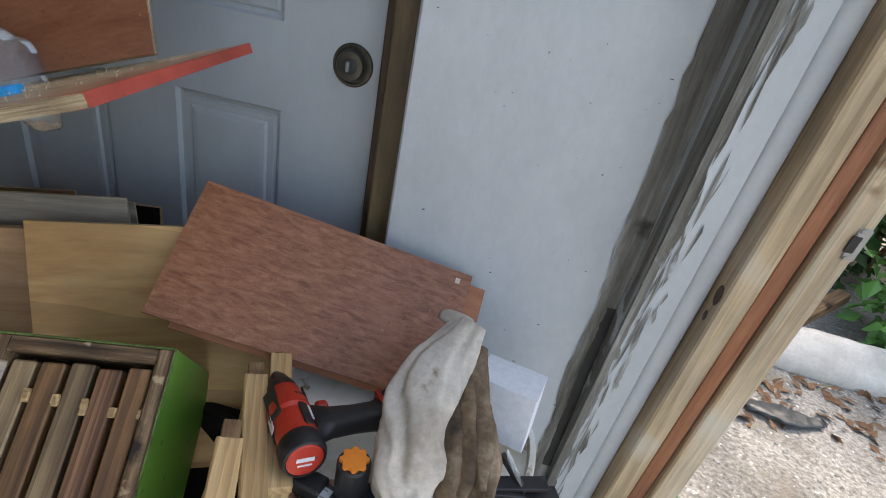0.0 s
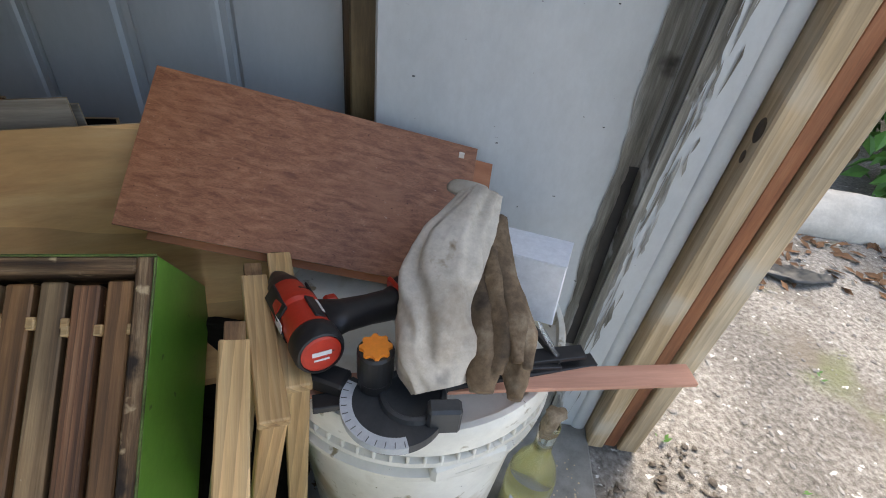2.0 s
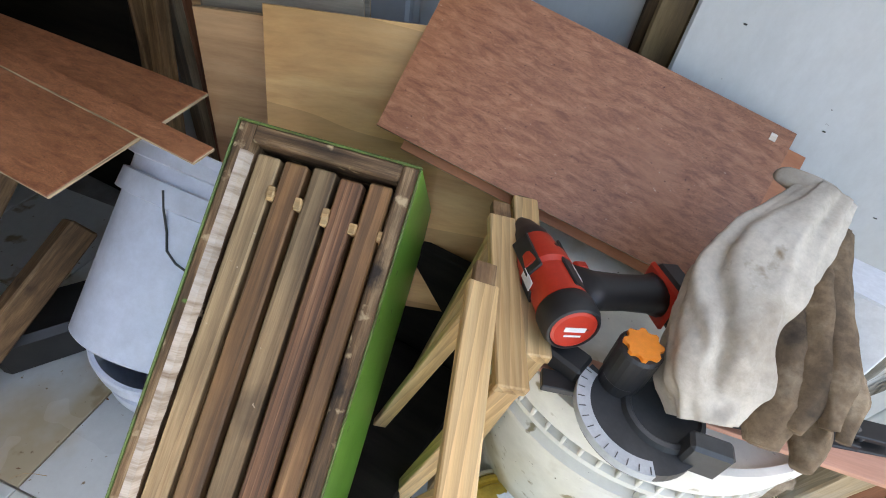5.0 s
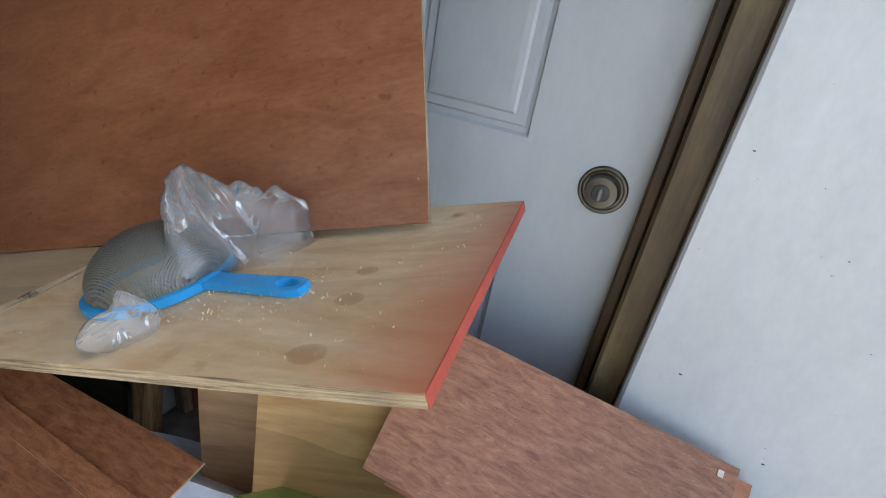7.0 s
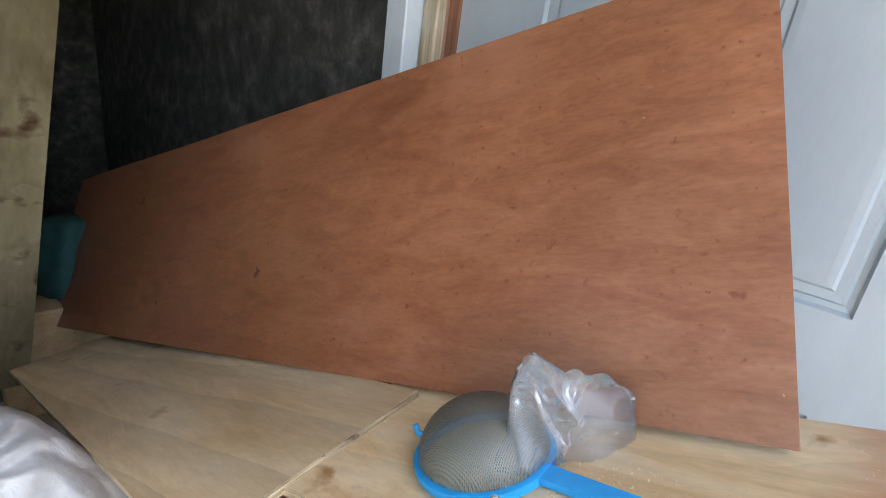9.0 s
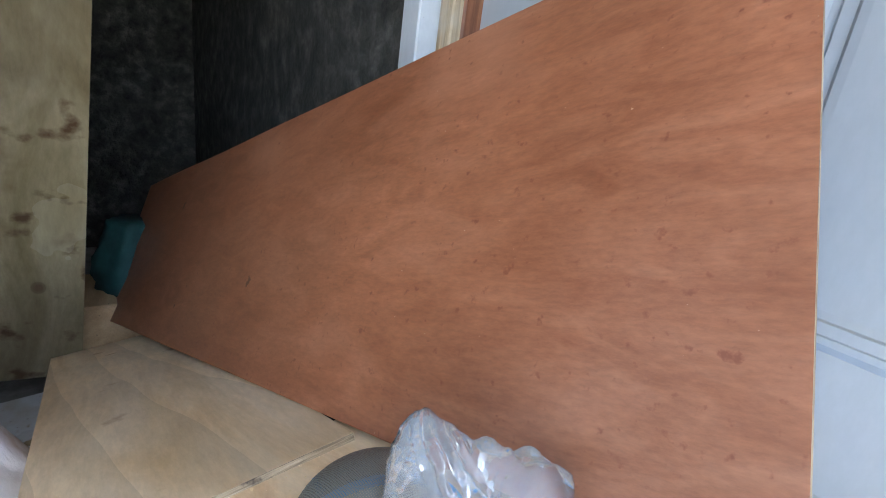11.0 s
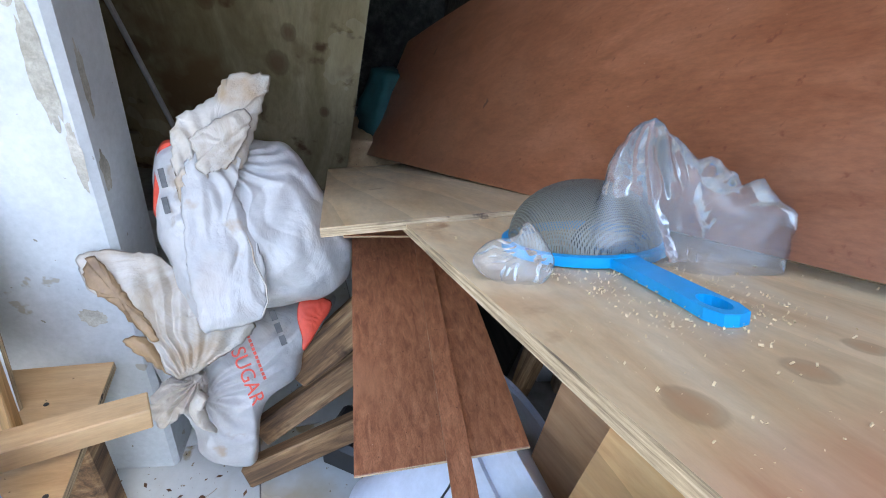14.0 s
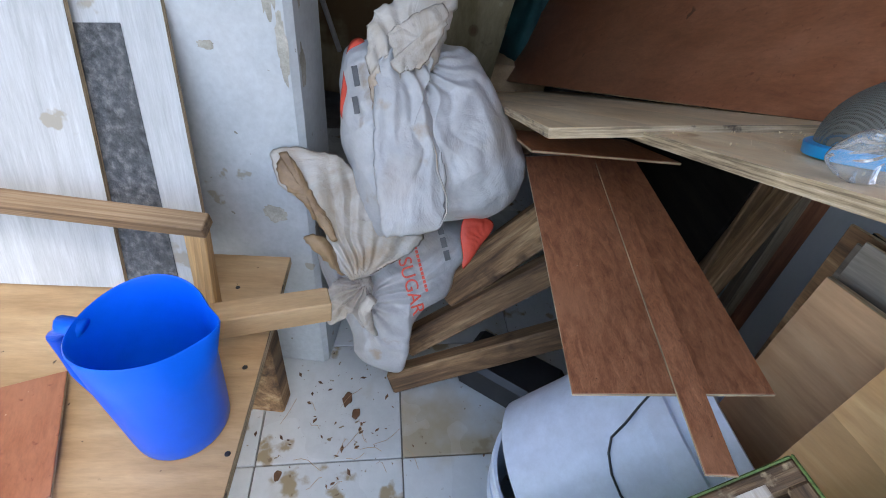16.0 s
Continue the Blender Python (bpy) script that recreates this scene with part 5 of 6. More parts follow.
# ---- timbers and dark clutter on the floor ----
for a, b, w, h in (((-0.735, 0.236, 0.062), (-0.80, 0.66, 0.25), 0.05, 0.045), ((-0.80, 0.262, 0.13), (-0.88, 0.62, 0.4), 0.055, 0.045), ((-0.86, 0.34, 0.26), (-0.93, 0.60, 0.52), 0.085, 0.03)):
    bmm, m = bar(a, b, w, h, (0.9, 0.1, 0.4), 0.004)
    tagged(part("timber_offcut", bmm, BEAM, None, "", m), "weathered brown timber offcut leaning in the pile", "timber", "timber offcuts")
ob = part("black_box", box(0.22, 0.12, 0.09, 0.012, (0, 0, 0)), BLACK, None, "", Matrix.Translation(V(-0.79, 0.40, 0.004)) @ pose(0, 0, 0, 0, 0, 62))
tagged(ob, "black plastic case on the tiled floor", "case")

# ---- sacks by the partition ----
SN = (0.82, 0.2, 0.54)
low = empty("sugar_sack", V(-0.83, 0.22, 0.0), "soiled white woven sugar sack with red print, tied shut", "sack", "sugar sacks")
part("body", pillow([(-0.1, 0.13), (0.04, 0.15), (0.14, 0.14), (0.21, 0.14), (0.2, 0.095), (0.135, 0.025), (0.11, -0.035), (0.03, -0.09), (0.0, -0.21), (-0.045, -0.215), (-0.11, -0.17), (-0.115, -0.115), (-0.17, 0.01), (-0.18, 0.085)],
                    (-0.82, 0.24, 0.33), SN, 0.085, 0.019, 3.4, 3.4, 4, rings=44, n=190, fine=0.001, gather=(-0.09, -0.03, 2.6, 0.22)), SACK, low, "", smooth=True)
part("print_panel", pillow([(-0.009, 0.066), (0.027, 0.062), (0.054, 0.046), (0.047, 0.024), (0.014, -0.005), (-0.025, -0.042), (-0.024, -0.006), (-0.023, 0.038)], (-0.80, 0.39, 0.468), (0.78, 0.4, 0.5), 0.006, 0.008, 6, 6, 2, rings=14, n=64), INKRED, low, "red printed corner", smooth=True)
part("flap", pillow([(-0.112, 0.184), (-0.095, 0.195), (-0.043, 0.193), (0.023, 0.167), (0.062, 0.106), (0.097, 0.043), (0.165, 0.023), (0.13, -0.012), (0.075, -0.044), (0.036, -0.058), (0.015, -0.05), (-0.014, 0.018), (-0.036, 0.072), (-0.07, 0.104), (-0.102, 0.13)],
                    (-0.705, 0.13, 0.50), SN, 0.014, 0.02, 3.0, 3.0, 8, rings=30, n=150, fine=0.001, gather=(0.036, -0.068, 3.6, 0.35), ragged=0.004), SACK_DIRTY, low, "soiled gathered sack mouth", smooth=True)
part("lining", pillow([(-0.094, 0.185), (-0.079, 0.187), (-0.059, 0.157), (-0.038, 0.113), (-0.018, 0.076), (0.001, 0.03), (-0.016, 0.038), (-0.059, 0.1), (-0.096, 0.137)], (-0.690, 0.132, 0.505), SN, 0.006, 0.008, 7, 7, 5, rings=14, n=80, ragged=0.008), SACK_TAN, low, "brown stained inside of the sack mouth", smooth=True)
part("twist", pillow([(-0.032, 0.087), (0.007, 0.087), (0.039, 0.045), (0.058, 0.012), (0.039, 0.009), (0.009, 0.036)], (-0.69, 0.10, 0.43), SN, 0.01, 0.012, 5, 5, 18, rings=14, n=70, fine=0.001, gather=(0.06, -0.02, 2.2, 0.2), ragged=0.006), SACK_TAN, low, "stained twist of sacking", smooth=True)
part("knot", pillow([(-0.044, 0.053), (-0.018, 0.084), (0.029, 0.096), (0.058, 0.085), (0.052, 0.043), (0.035, -0.02), (0.021, 0.012), (-0.028, -0.006), (-0.044, 0.019)], (-0.67, 0.148, 0.345), SN, 0.03, 0.026, 7, 7, 12, rings=26, n=120, fine=0.001, gather=(0.045, 0.085, 3.4, 0.2), ragged=0.005), SACK_DIRTY, low, "tied knot of sacking", smooth=True)
part("tie", cloth([P6(-0.66, 0.205, 0.43, 0.012, 0.009), P6(-0.652, 0.19, 0.405, 0.014, 0.01), P6(-0.65, 0.2, 0.36, 0.011, 0.008), P6(-0.668, 0.21, 0.315, 0.006, 0.004)], 20, 0.25, 4, 6, rough=0.004, crease=0.4), SACK_DIRTY, low, "twisted sacking tie", smooth=True)
high = empty("sugar_sack", V(-0.88, 0.28, 0.45), "crumpled white woven sugar sack on another sack", "sack", "sugar sacks")
part("body", pillow([(-0.175, 0.15), (-0.19, 0.04), (-0.185, -0.04), (-0.14, -0.19), (-0.08, -0.185), (-0.015, -0.17), (0.113, -0.16), (0.173, -0.07), (0.113, 0.065), (0.06, 0.15), (-0.01, 0.165), (-0.1, 0.17)],
                    (-0.88, 0.30, 0.68), SN, 0.115, 0.021, 3.0, 3.0, 15, rings=44, n=190, fine=0.001, gather=(-0.06, 0.12, 2.2, 0.3)), SACK, high, "", smooth=True)
part("print_panel", pillow([(-0.02, 0.06), (0.012, 0.065), (0.016, -0.05), (-0.016, -0.06)], (-0.865, 0.135, 0.77), (0.8, -0.1, 0.55), 0.005, 0.003, 3, 3, 2, rings=8, n=40), INKRED, high, "red printed border", smooth=True)
part("front_fold", pillow([(0.015, 0.159), (0.092, 0.163), (0.074, 0.09), (0.097, 0.01), (0.109, -0.095), (0.094, -0.145), (0.038, -0.156), (-0.002, -0.155), (-0.008, -0.111), (-0.014, -0.043), (-0.013, 0.063)],
                          (-0.742, 0.207, 0.717), SN, 0.014, 0.02, 3.4, 3.4, 9, rings=30, n=150, fine=0.001, gather=(0.03, 0.17, 2.6, 0.34), ragged=0.003), SACK, high, "hanging front fold of the sack", smooth=True)
part("neck", pillow([(-0.022, 0.088), (-0.01, 0.134), (0.023, 0.156), (0.056, 0.177), (0.064, 0.2), (0.102, 0.215), (0.146, 0.211), (0.139, 0.176), (0.11, 0.102), (0.082, 0.044), (0.052, 0.039), (0.014, -0.018), (-0.012, -0.029), (-0.023, 0.032)],
                    (-0.79, 0.2, 0.78), SN, 0.014, 0.016, 3.5, 3.5, 21, rings=28, n=140, fine=0.001, gather=(0.03, 0.0, 2.6, 0.3), ragged=0.006), SACK_DIRTY, high, "open soiled sack mouth", smooth=True)
part("lining", pillow([(0.011, 0.093), (0.05, 0.122), (0.09, 0.142), (0.11, 0.13), (0.1, 0.1), (0.076, 0.055), (0.066, 0.045), (0.022, 0.035), (0.017, 0.067)], (-0.766, 0.205, 0.795), SN, 0.006, 0.01, 6, 6, 25, rings=16, n=80, ragged=0.006), SACK_DIRTY, high, "creased inner side of the sack mouth", smooth=True)
seam = [(0.065, 0.083), (0.073, 0.044), (0.091, -0.018), (0.092, -0.045), (0.107, -0.088), (0.107, -0.117), (0.095, -0.141)]
nv_ = Vector(SN).normalized()
e2_ = (Vector((0, 0, 1)) - nv_ * nv_.z).normalized()
e1_ = e2_.cross(nv_)
part("seam", tube([V(-0.742, 0.207, 0.717) + (e1_ * u + e2_ * v + nv_ * 0.012) * U for u, v in seam], [0.0012, 0.0018, 0.001, 0.0016, 0.0012, 0.0014, 0.001], 7), SACK_DIRTY, high, "brown stitched seam", smooth=True)


def lettering(text, size, at, normal, turn, material, parent):
    """Flat built-in letters as a thin mesh on a surface facing normal, turned clockwise."""
    cu = bpy.data.curves.new("letters", "FONT")
    cu.body, cu.size, cu.extrude, cu.align_x, cu.align_y = text, size, 0.0006, "CENTER", "CENTER"
    tmp = new("letters", cu)
    me = bpy.data.meshes.new_from_object(tmp)
    bpy.data.objects.remove(tmp)
    me.materials.append(material)
    nv = Vector(normal).normalized()
    e2 = (Vector((0, 0, 1)) - nv * nv.z).normalized()
    e1 = e2.cross(nv)
    m = Matrix(((e1.x, e2.x, nv.x, at.x), (e1.y, e2.y, nv.y, at.y), (e1.z, e2.z, nv.z, at.z), (0, 0, 0, 1))) @ pose(0, 0, 0, 0, 0, -turn)
    return place("lettering", me, parent, "", m)


TXN = (0.8, 0.3, 0.52)
lettering("SUGAR", 0.034, V(-0.706, 0.274, 0.428), TXN, 80, INKRED, low)
nv = Vector(TXN).normalized()
e2 = (Vector((0, 0, 1)) - nv * nv.z).normalized()
e1 = e2.cross(nv)
for at, row in ((V(-0.726, 0.293, 0.451), [(0.008 * q - 0.05, 0.006, 0.007, INKRED) for q in range(11)]), (V(-0.762, 0.335, 0.49), [(0.024 * q - 0.045, 0.018, 0.015, INKDARK) for q in range(3)])):
    m = Matrix(((e1.x, e2.x, nv.x, at.x), (e1.y, e2.y, nv.y, at.y), (e1.z, e2.z, nv.z, at.z), (0, 0, 0, 1))) @ pose(0, 0, 0.002, 0, 0, -80)
    for x0, wid, h, mt_ in row:
        part("print_bar", box(wid, h * 0.7, 0.0008, 0.0002, (x0, -h / 2, 0)), mt_, low, "", m)

nv = Vector((0.8, -0.1, 0.55)).normalized()
e2 = (Vector((0, 0, 1)) - nv * nv.z).normalized()
e1 = e2.cross(nv)
for at, w in ((V(-0.815, 0.150, 0.80), 0.03), (V(-0.80, 0.152, 0.755), 0.026)):
    m = Matrix(((e1.x, e2.x, nv.x, at.x), (e1.y, e2.y, nv.y, at.y), (e1.z, e2.z, nv.z, at.z), (0, 0, 0, 1))) @ pose(0, 0, 0, 0, 0, -70)
    part("print_bar", box(w, 0.009, 0.0008, 0.0002, (-w / 2, -0.0045, 0)), INKDARK, high, "", m)

# ---- bench, jug and boards by the partition ----
bench = empty("low_bench", V(-0.6, -0.1, 0), "low bench of tan boards on timber blocks", "bench")
bb0, bb1, bb2 = (-0.76, 0.012, 0.42), (-0.22, 0.125, 0.40), (-0.70, -0.5, 0.42)
mb, lbx, lby = frame3(bb0, bb2, bb1)
part("top_board", rough_sheet(lbx, lby, 0.018, 4, 4, 0.002), (TAN, EDGE), bench, "", mb)
part("leg_block", box(0.05, 0.1, 0.345, 0.004, (-0.70 * U, -0.13 * U, 0.0)), BEAM, bench, "rough timber leg block")
part("leg_block", box(0.05, 0.1, 0.33, 0.004, (-0.36 * U, -0.2 * U, 0.0)), BEAM, bench, "rough timber leg block")
for p in ((-0.487, 0.02), (-0.602, -0.013), (-0.342, 0.05), (-0.66, -0.06)):
    q = mb.inverted() @ V(p[0], p[1], 0.41)
    part("nail_head", lathe([(0.004, 0.0), (0.003, 0.0012)], 10, True, True), BLACK, bench, "", mb @ Matrix.Translation((q.x, q.y, 0.0005)))
bmm, m = bar((-0.52, -0.06, 0.47), (-0.61, 0.135, 0.455), 0.04, 0.04, (0, 0, 1), 0.002)
tagged(part("timber_rail", bmm, TAN, None, "", m), "square pale pine rail lying across the bench", "timber")

JUG = V(-0.384, -0.033, 0.406)
jug = empty("plastic_jug", JUG, "glossy blue plastic jug with a pouring lip", "jug")
bm = bmesh.new()
n = 56
prof = [(0.05, 0.0), (0.055, 0.002), (0.058, 0.008), (0.06, 0.03), (0.066, 0.13), (0.069, 0.2), (0.0675, 0.202), (0.066, 0.2), (0.063, 0.13), (0.057, 0.03), (0.053, 0.008), (0.01, 0.007)]
rings = []
for r, z in prof:
    ring = []
    for k in range(n):
        a = 2 * math.pi * k / n
        lip = max(0.0, math.cos(a)) ** 14 * max(0.0, (z - 0.12) / 0.085)
        ring.append(bm.verts.new(((r + 0.022 * lip) * math.cos(a), r * math.sin(a), z + 0.012 * lip - 0.006 * (z > 0.19) * math.cos(2 * a))))
    rings.append(ring)
for lo, hi in zip(rings, rings[1:]):
    for k in range(n):
        bm.faces.new((lo[k], lo[(k + 1) % n], hi[(k + 1) % n], hi[k]))
bm.faces.new(rings[0])
bm.faces.new(rings[-1])
jm = Matrix.Translation(JUG) @ pose(0, 0, 0, 0, 0, 92)
smooth_by(part("body", bm, BLUE, jug, "", jm), 40)
part("handle", tube([(-0.064, 0, 0.18), (-0.085, 0, 0.185), (-0.1, 0, 0.165), (-0.1, 0, 0.1), (-0.09, 0, 0.06), (-0.07, 0, 0.045)], [0.012, 0.011, 0.01, 0.01, 0.01, 0.011], 12), BLUE, jug, "", jm, True)

board("painted_board", (-0.622, -0.256, 0.421), (-0.762, -0.272, 0.91), (-0.58, -0.70, 0.421), 0.01, PEELING, EDGE, "white painted board leaning on the partition wall", "board", n=(8, 4), warp=0.003)
pb = board("painted_board", (-0.643, -0.092, 0.42), (-0.80, -0.145, 0.93), (-0.63, -0.34, 0.42), 0.01, PEELING, EDGE, "peeling white board with a glossy grey panel", "board", n=(8, 4), warp=0.0)
m, lx, ly = frame3((-0.643, -0.092, 0.42), (-0.80, -0.145, 0.93), (-0.63, -0.34, 0.42))
part("grey_panel", box(0.46 * U, 0.1 * U, 0.0015, 0.0004, (0.005, 0.068 * U, 0.0004)), surf("wet_grey_paint", [(0.05, 0.057, 0.065), (0.13, 0.14, 0.15), (0.3, 0.31, 0.32)], (85, 85, 85), 5, 0.3, 0.16, 0.06, 1.0, 0.008, fine=0.2), pb, "glossy textured grey panel", m)
bmm, m = bar((-0.59, -0.60, 0.63), (-0.605, -0.05, 0.612), 0.03, 0.022, (0.3, 0, 1), 0.0015)
tagged(part("plywood_strip", bmm, surf("laminated_strip", [(0.12, 0.065, 0.035), (0.3, 0.19, 0.1), (0.45, 0.32, 0.2)], (2, 150, 150), 6, 0.3, 0.7, 0.1, 0.3, 0.001, fine=0.2), None, "", m), "laminated plywood strip across the leaning boards", "board")
bmm, m = bar((-0.60, -0.085, 0.425), (-0.605, -0.07, 0.612), 0.03, 0.02, (1, 0, 0), 0.0015)
tagged(part("timber_offcut", bmm, PINE, None, "", m), "short upright pale pine offcut", "timber")
board("plywood_board", (-0.431, -0.235, 0.432), (-0.25, -0.135, 0.432), (-0.50, -0.50, 0.432), 0.006, SHEET, EDGE, "orange-brown plywood offcut on the bench", "board", flip=True)

# ---- deep in the store ----
fm, flx, fly = frame3((-2.1, 0.42, 0.15), (-1.45, 0.55, 1.5), (-2.15, -0.75, 0.15))
FILMKN = surf("knotty_wrapped_plywood", [(0.19, 0.145, 0.07), (0.28, 0.225, 0.125), (0.37, 0.31, 0.19)], (2, 7, 7), 2, 0.35, 0.25, 0.1, 0.15, 0.002, distort=1.0, fine=0.15, spots=[(3.5, 0.58, 0.68, (0.14, 0.085, 0.04)), (9, 0.62, 0.7, (0.09, 0.05, 0.024))],
              knots=[(*to_board(fm, p), r * 0.75, r * 0.55, (0.06, 0.03, 0.015)) for p, r in (((-1.667, 0.006, 0.947), 0.05), ((-1.85, 0.25, 0.936), 0.045), ((-1.6, 0.192, 0.683), 0.06), ((-1.75, -0.25, 0.75), 0.06), ((-1.8, 0.1, 0.55), 0.05), ((-1.6, 0.3, 1.1), 0.04), ((-1.9, 0.35, 0.6), 0.03))])
ob = part("plywood_sheet", rough_sheet(flx, fly, 0.018, 10, 8, 0.006), (FILMKN, EDGE), None, "", fm)
tagged(ob, "knotty plywood sheet wrapped in clear film, leaning", "plywood")
bmm, m = bar((-1.45, -0.25, 1.3), (-1.5, -0.05, 0.6), 0.012, 0.012, (1, 0, 0), 0.003)
tagged(part("metal_rod", bmm, STEEL, None, "", m), "thin grey metal rod leaning on the wrapped plywood", "rod")
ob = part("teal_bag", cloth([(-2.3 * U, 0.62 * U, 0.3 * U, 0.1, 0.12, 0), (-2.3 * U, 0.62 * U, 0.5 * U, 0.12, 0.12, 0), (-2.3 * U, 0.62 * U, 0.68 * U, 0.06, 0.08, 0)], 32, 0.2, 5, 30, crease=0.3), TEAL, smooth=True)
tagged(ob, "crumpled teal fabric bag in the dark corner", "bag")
ob = part("cardboard_box", box(0.3, 0.3, 0.36, 0.006, (-2.45 * U, 0.35 * U, 0.0)), TAN)
tagged(ob, "tan cardboard box in the dark corner", "box")

# ---- strainer and its plastic bag ----
zb = Vector((-0.317, -0.105, 0.943)).normalized()
xb = Vector((0.943, 0.06, 0.325))
xb = (xb - zb * xb.dot(zb)).normalized()
yb = zb.cross(xb)
SC = V(-0.388, 0.706, 0.951)
sm = Matrix(((xb.x, yb.x, zb.x, SC.x), (xb.y, yb.y, zb.y, SC.y), (xb.z, yb.z, zb.z, SC.z), (0, 0, 0, 1)))
strainer = empty("kitchen_strainer", SC, "light blue strainer with a steel mesh bowl upside down", "strainer")
SR = 0.066
MESH = bpy.data.materials.new("steel_mesh")
MESH.use_nodes = True
mt = MESH.node_tree
bsd = mt.nodes["Principled BSDF"]
bsd.inputs["Base Color"].default_value = (0.22, 0.22, 0.19, 1)
bsd.inputs["Metallic"].default_value, bsd.inputs["Roughness"].default_value = 0.6, 0.6
uvn = mt.nodes.new("ShaderNodeTexCoord")
wv = []
for axis in ("X", "Y"):
    w = mt.nodes.new("ShaderNodeTexWave")
    w.bands_direction = axis
    w.inputs["Scale"].default_value = 200
    mt.links.new(uvn.outputs["Object"], w.inputs["Vector"])
    wv.append(w)
mx = mt.nodes.new("ShaderNodeMath")
mx.operation = "MAXIMUM"
mt.links.new(wv[0].outputs["Fac"], mx.inputs[0])
mt.links.new(wv[1].outputs["Fac"], mx.inputs[1])
mr = mt.nodes.new("ShaderNodeMapRange")
mr.inputs[1].default_value, mr.inputs[2].default_value = 0.5, 0.7
mr.inputs[3].default_value, mr.inputs[4].default_value = 0.45, 1.0
mt.links.new(mx.outputs[0], mr.inputs[0])
mt.links.new(mr.outputs[0], bsd.inputs["Alpha"])
prof = [(SR * math.cos(a), 0.008 + 0.052 * math.sin(a)) for a in [radians(k * 90 / 14) for k in range(14)]] + [(0.002, 0.06)]
part("mesh_bowl", lathe(prof, 56, False, True), MESH, strainer, "fine steel mesh bowl", sm, True)
smooth_by(part("rim", lathe([(SR + 0.002, 0), (SR + 0.006, 0.001), (SR + 0.006, 0.009), (SR + 0.002, 0.01), (SR - 0.003, 0.009), (SR - 0.003, 0.001), (SR + 0.002, 0)], 56, False, False), CYAN, strainer, "light blue plastic rim", sm), 40)
hv = sm.inverted() @ V(-0.19, 0.708, 1.018)
ha = math.degrees(math.atan2(hv.y, hv.x))
hl2 = math.hypot(hv.x, hv.y)
hmn = sm @ pose(0, 0, 0, 0, 0, ha)
bm = bmesh.new()
outline = [(SR, -0.012), (SR + 0.02, -0.01), (hl2 - 0.03, -0.0105), (hl2 - 0.012, -0.0115), (hl2, -0.008), (hl2 + 0.002, 0), (hl2, 0.008), (hl2 - 0.012, 0.0115), (hl2 - 0.03, 0.0105), (SR + 0.02, 0.01), (SR, 0.012)]
hole = [(hl2 - 0.018 + 0.013 * math.cos(a), 0.007 * math.sin(a)) for a in [2 * math.pi * k / 14 for k in range(14)]]
for zz in (0.001, 0.0085):
    o = [bm.verts.new((x, y, zz)) for x, y in outline]
    h = [bm.verts.new((x, y, zz)) for x, y in hole]
    es = [bm.edges.new((o[k], o[(k + 1) % len(o)])) for k in range(len(o))] + [bm.edges.new((h[k], h[(k + 1) % len(h)])) for k in range(len(h))]
    bmesh.ops.triangle_fill(bm, edges=es, use_beauty=True)
bm.verts.ensure_lookup_table()
no_, nh_ = len(outline), len(hole)
for k in range(no_):
    bm.faces.new((bm.verts[k], bm.verts[(k + 1) % no_], bm.verts[no_ + nh_ + (k + 1) % no_], bm.verts[no_ + nh_ + k]))
for k in range(nh_):
    bm.faces.new((bm.verts[no_ + k], bm.verts[no_ + (k + 1) % nh_], bm.verts[2 * no_ + nh_ + (k + 1) % nh_], bm.verts[2 * no_ + nh_ + k]))
part("handle", bm, CYAN, strainer, "flat light blue handle with a hanging hole", hmn)
part("rest_hook", tube([(-SR, 0, 0.006), (-SR - 0.02, 0.0, 0.006), (-SR - 0.022, 0, 0.016)], 0.0035, 8), CYAN, strainer, "", sm @ pose(0, 0, 0, 0, 0, ha + 8), True)


bag = empty("plastic_bag", V(-0.33, 0.72, 0.98), "crumpled clear plastic bag round the strainer", "plastic bag")
BN = (0.84, -0.454, 0.295)
part("film", pillow([(-0.018, 0.063), (-0.003, 0.064), (0.024, 0.042), (0.04, 0.042), (0.06, 0.037), (0.074, 0.03), (0.086, 0.038), (0.1, 0.02), (0.116, 0.012), (0.122, -0.035), (0.125, -0.088), (0.1, -0.095), (0.078, -0.078), (0.047, -0.055), (-0.045, -0.06), (-0.038, -0.017), (-0.033, 0.032)],
                    (-0.345, 0.725, 1.03), BN, 0.03, 0.02, 8, 8, 3, rings=44, n=220, back=0.8, fine=0.0012, gather=(-0.01, 0.09, 1.9, 0.5), ragged=0.003), FILM, bag, smooth=True)
part("film", pillow([(-0.029, -0.002), (-0.021, 0.016), (0.0, 0.026), (0.009, 0.039), (0.033, 0.017), (0.03, -0.006), (0.004, -0.016), (-0.014, -0.014)], (-0.305, 0.600, 0.981), BN, 0.012, 0.012, 12, 12, 14, rings=26, n=100, back=0.5, fine=0.0012), FILM, bag, "loose end of clear film", smooth=True)


# ---- outside: kerb, litter, hedge ----
bm = bmesh.new()
random.seed(21)


def lump(bmm, c, r, flat=0.6):
    vs = bmesh.ops.create_icosphere(bmm, subdivisions=1, radius=1.0)["verts"]
    rot = Euler((random.random() * 6, random.random() * 6, random.random() * 6)).to_matrix()
    sc = Vector((random.uniform(0.6, 1.3), random.uniform(0.6, 1.3), random.uniform(0.4, 0.8)))
    for v in vs:
        q = rot @ (v.co * random.uniform(0.65, 1.2))
        v.co = Vector(c) + Vector((q.x * sc.x * r, q.y * sc.y * r, q.z * sc.z * r * flat))


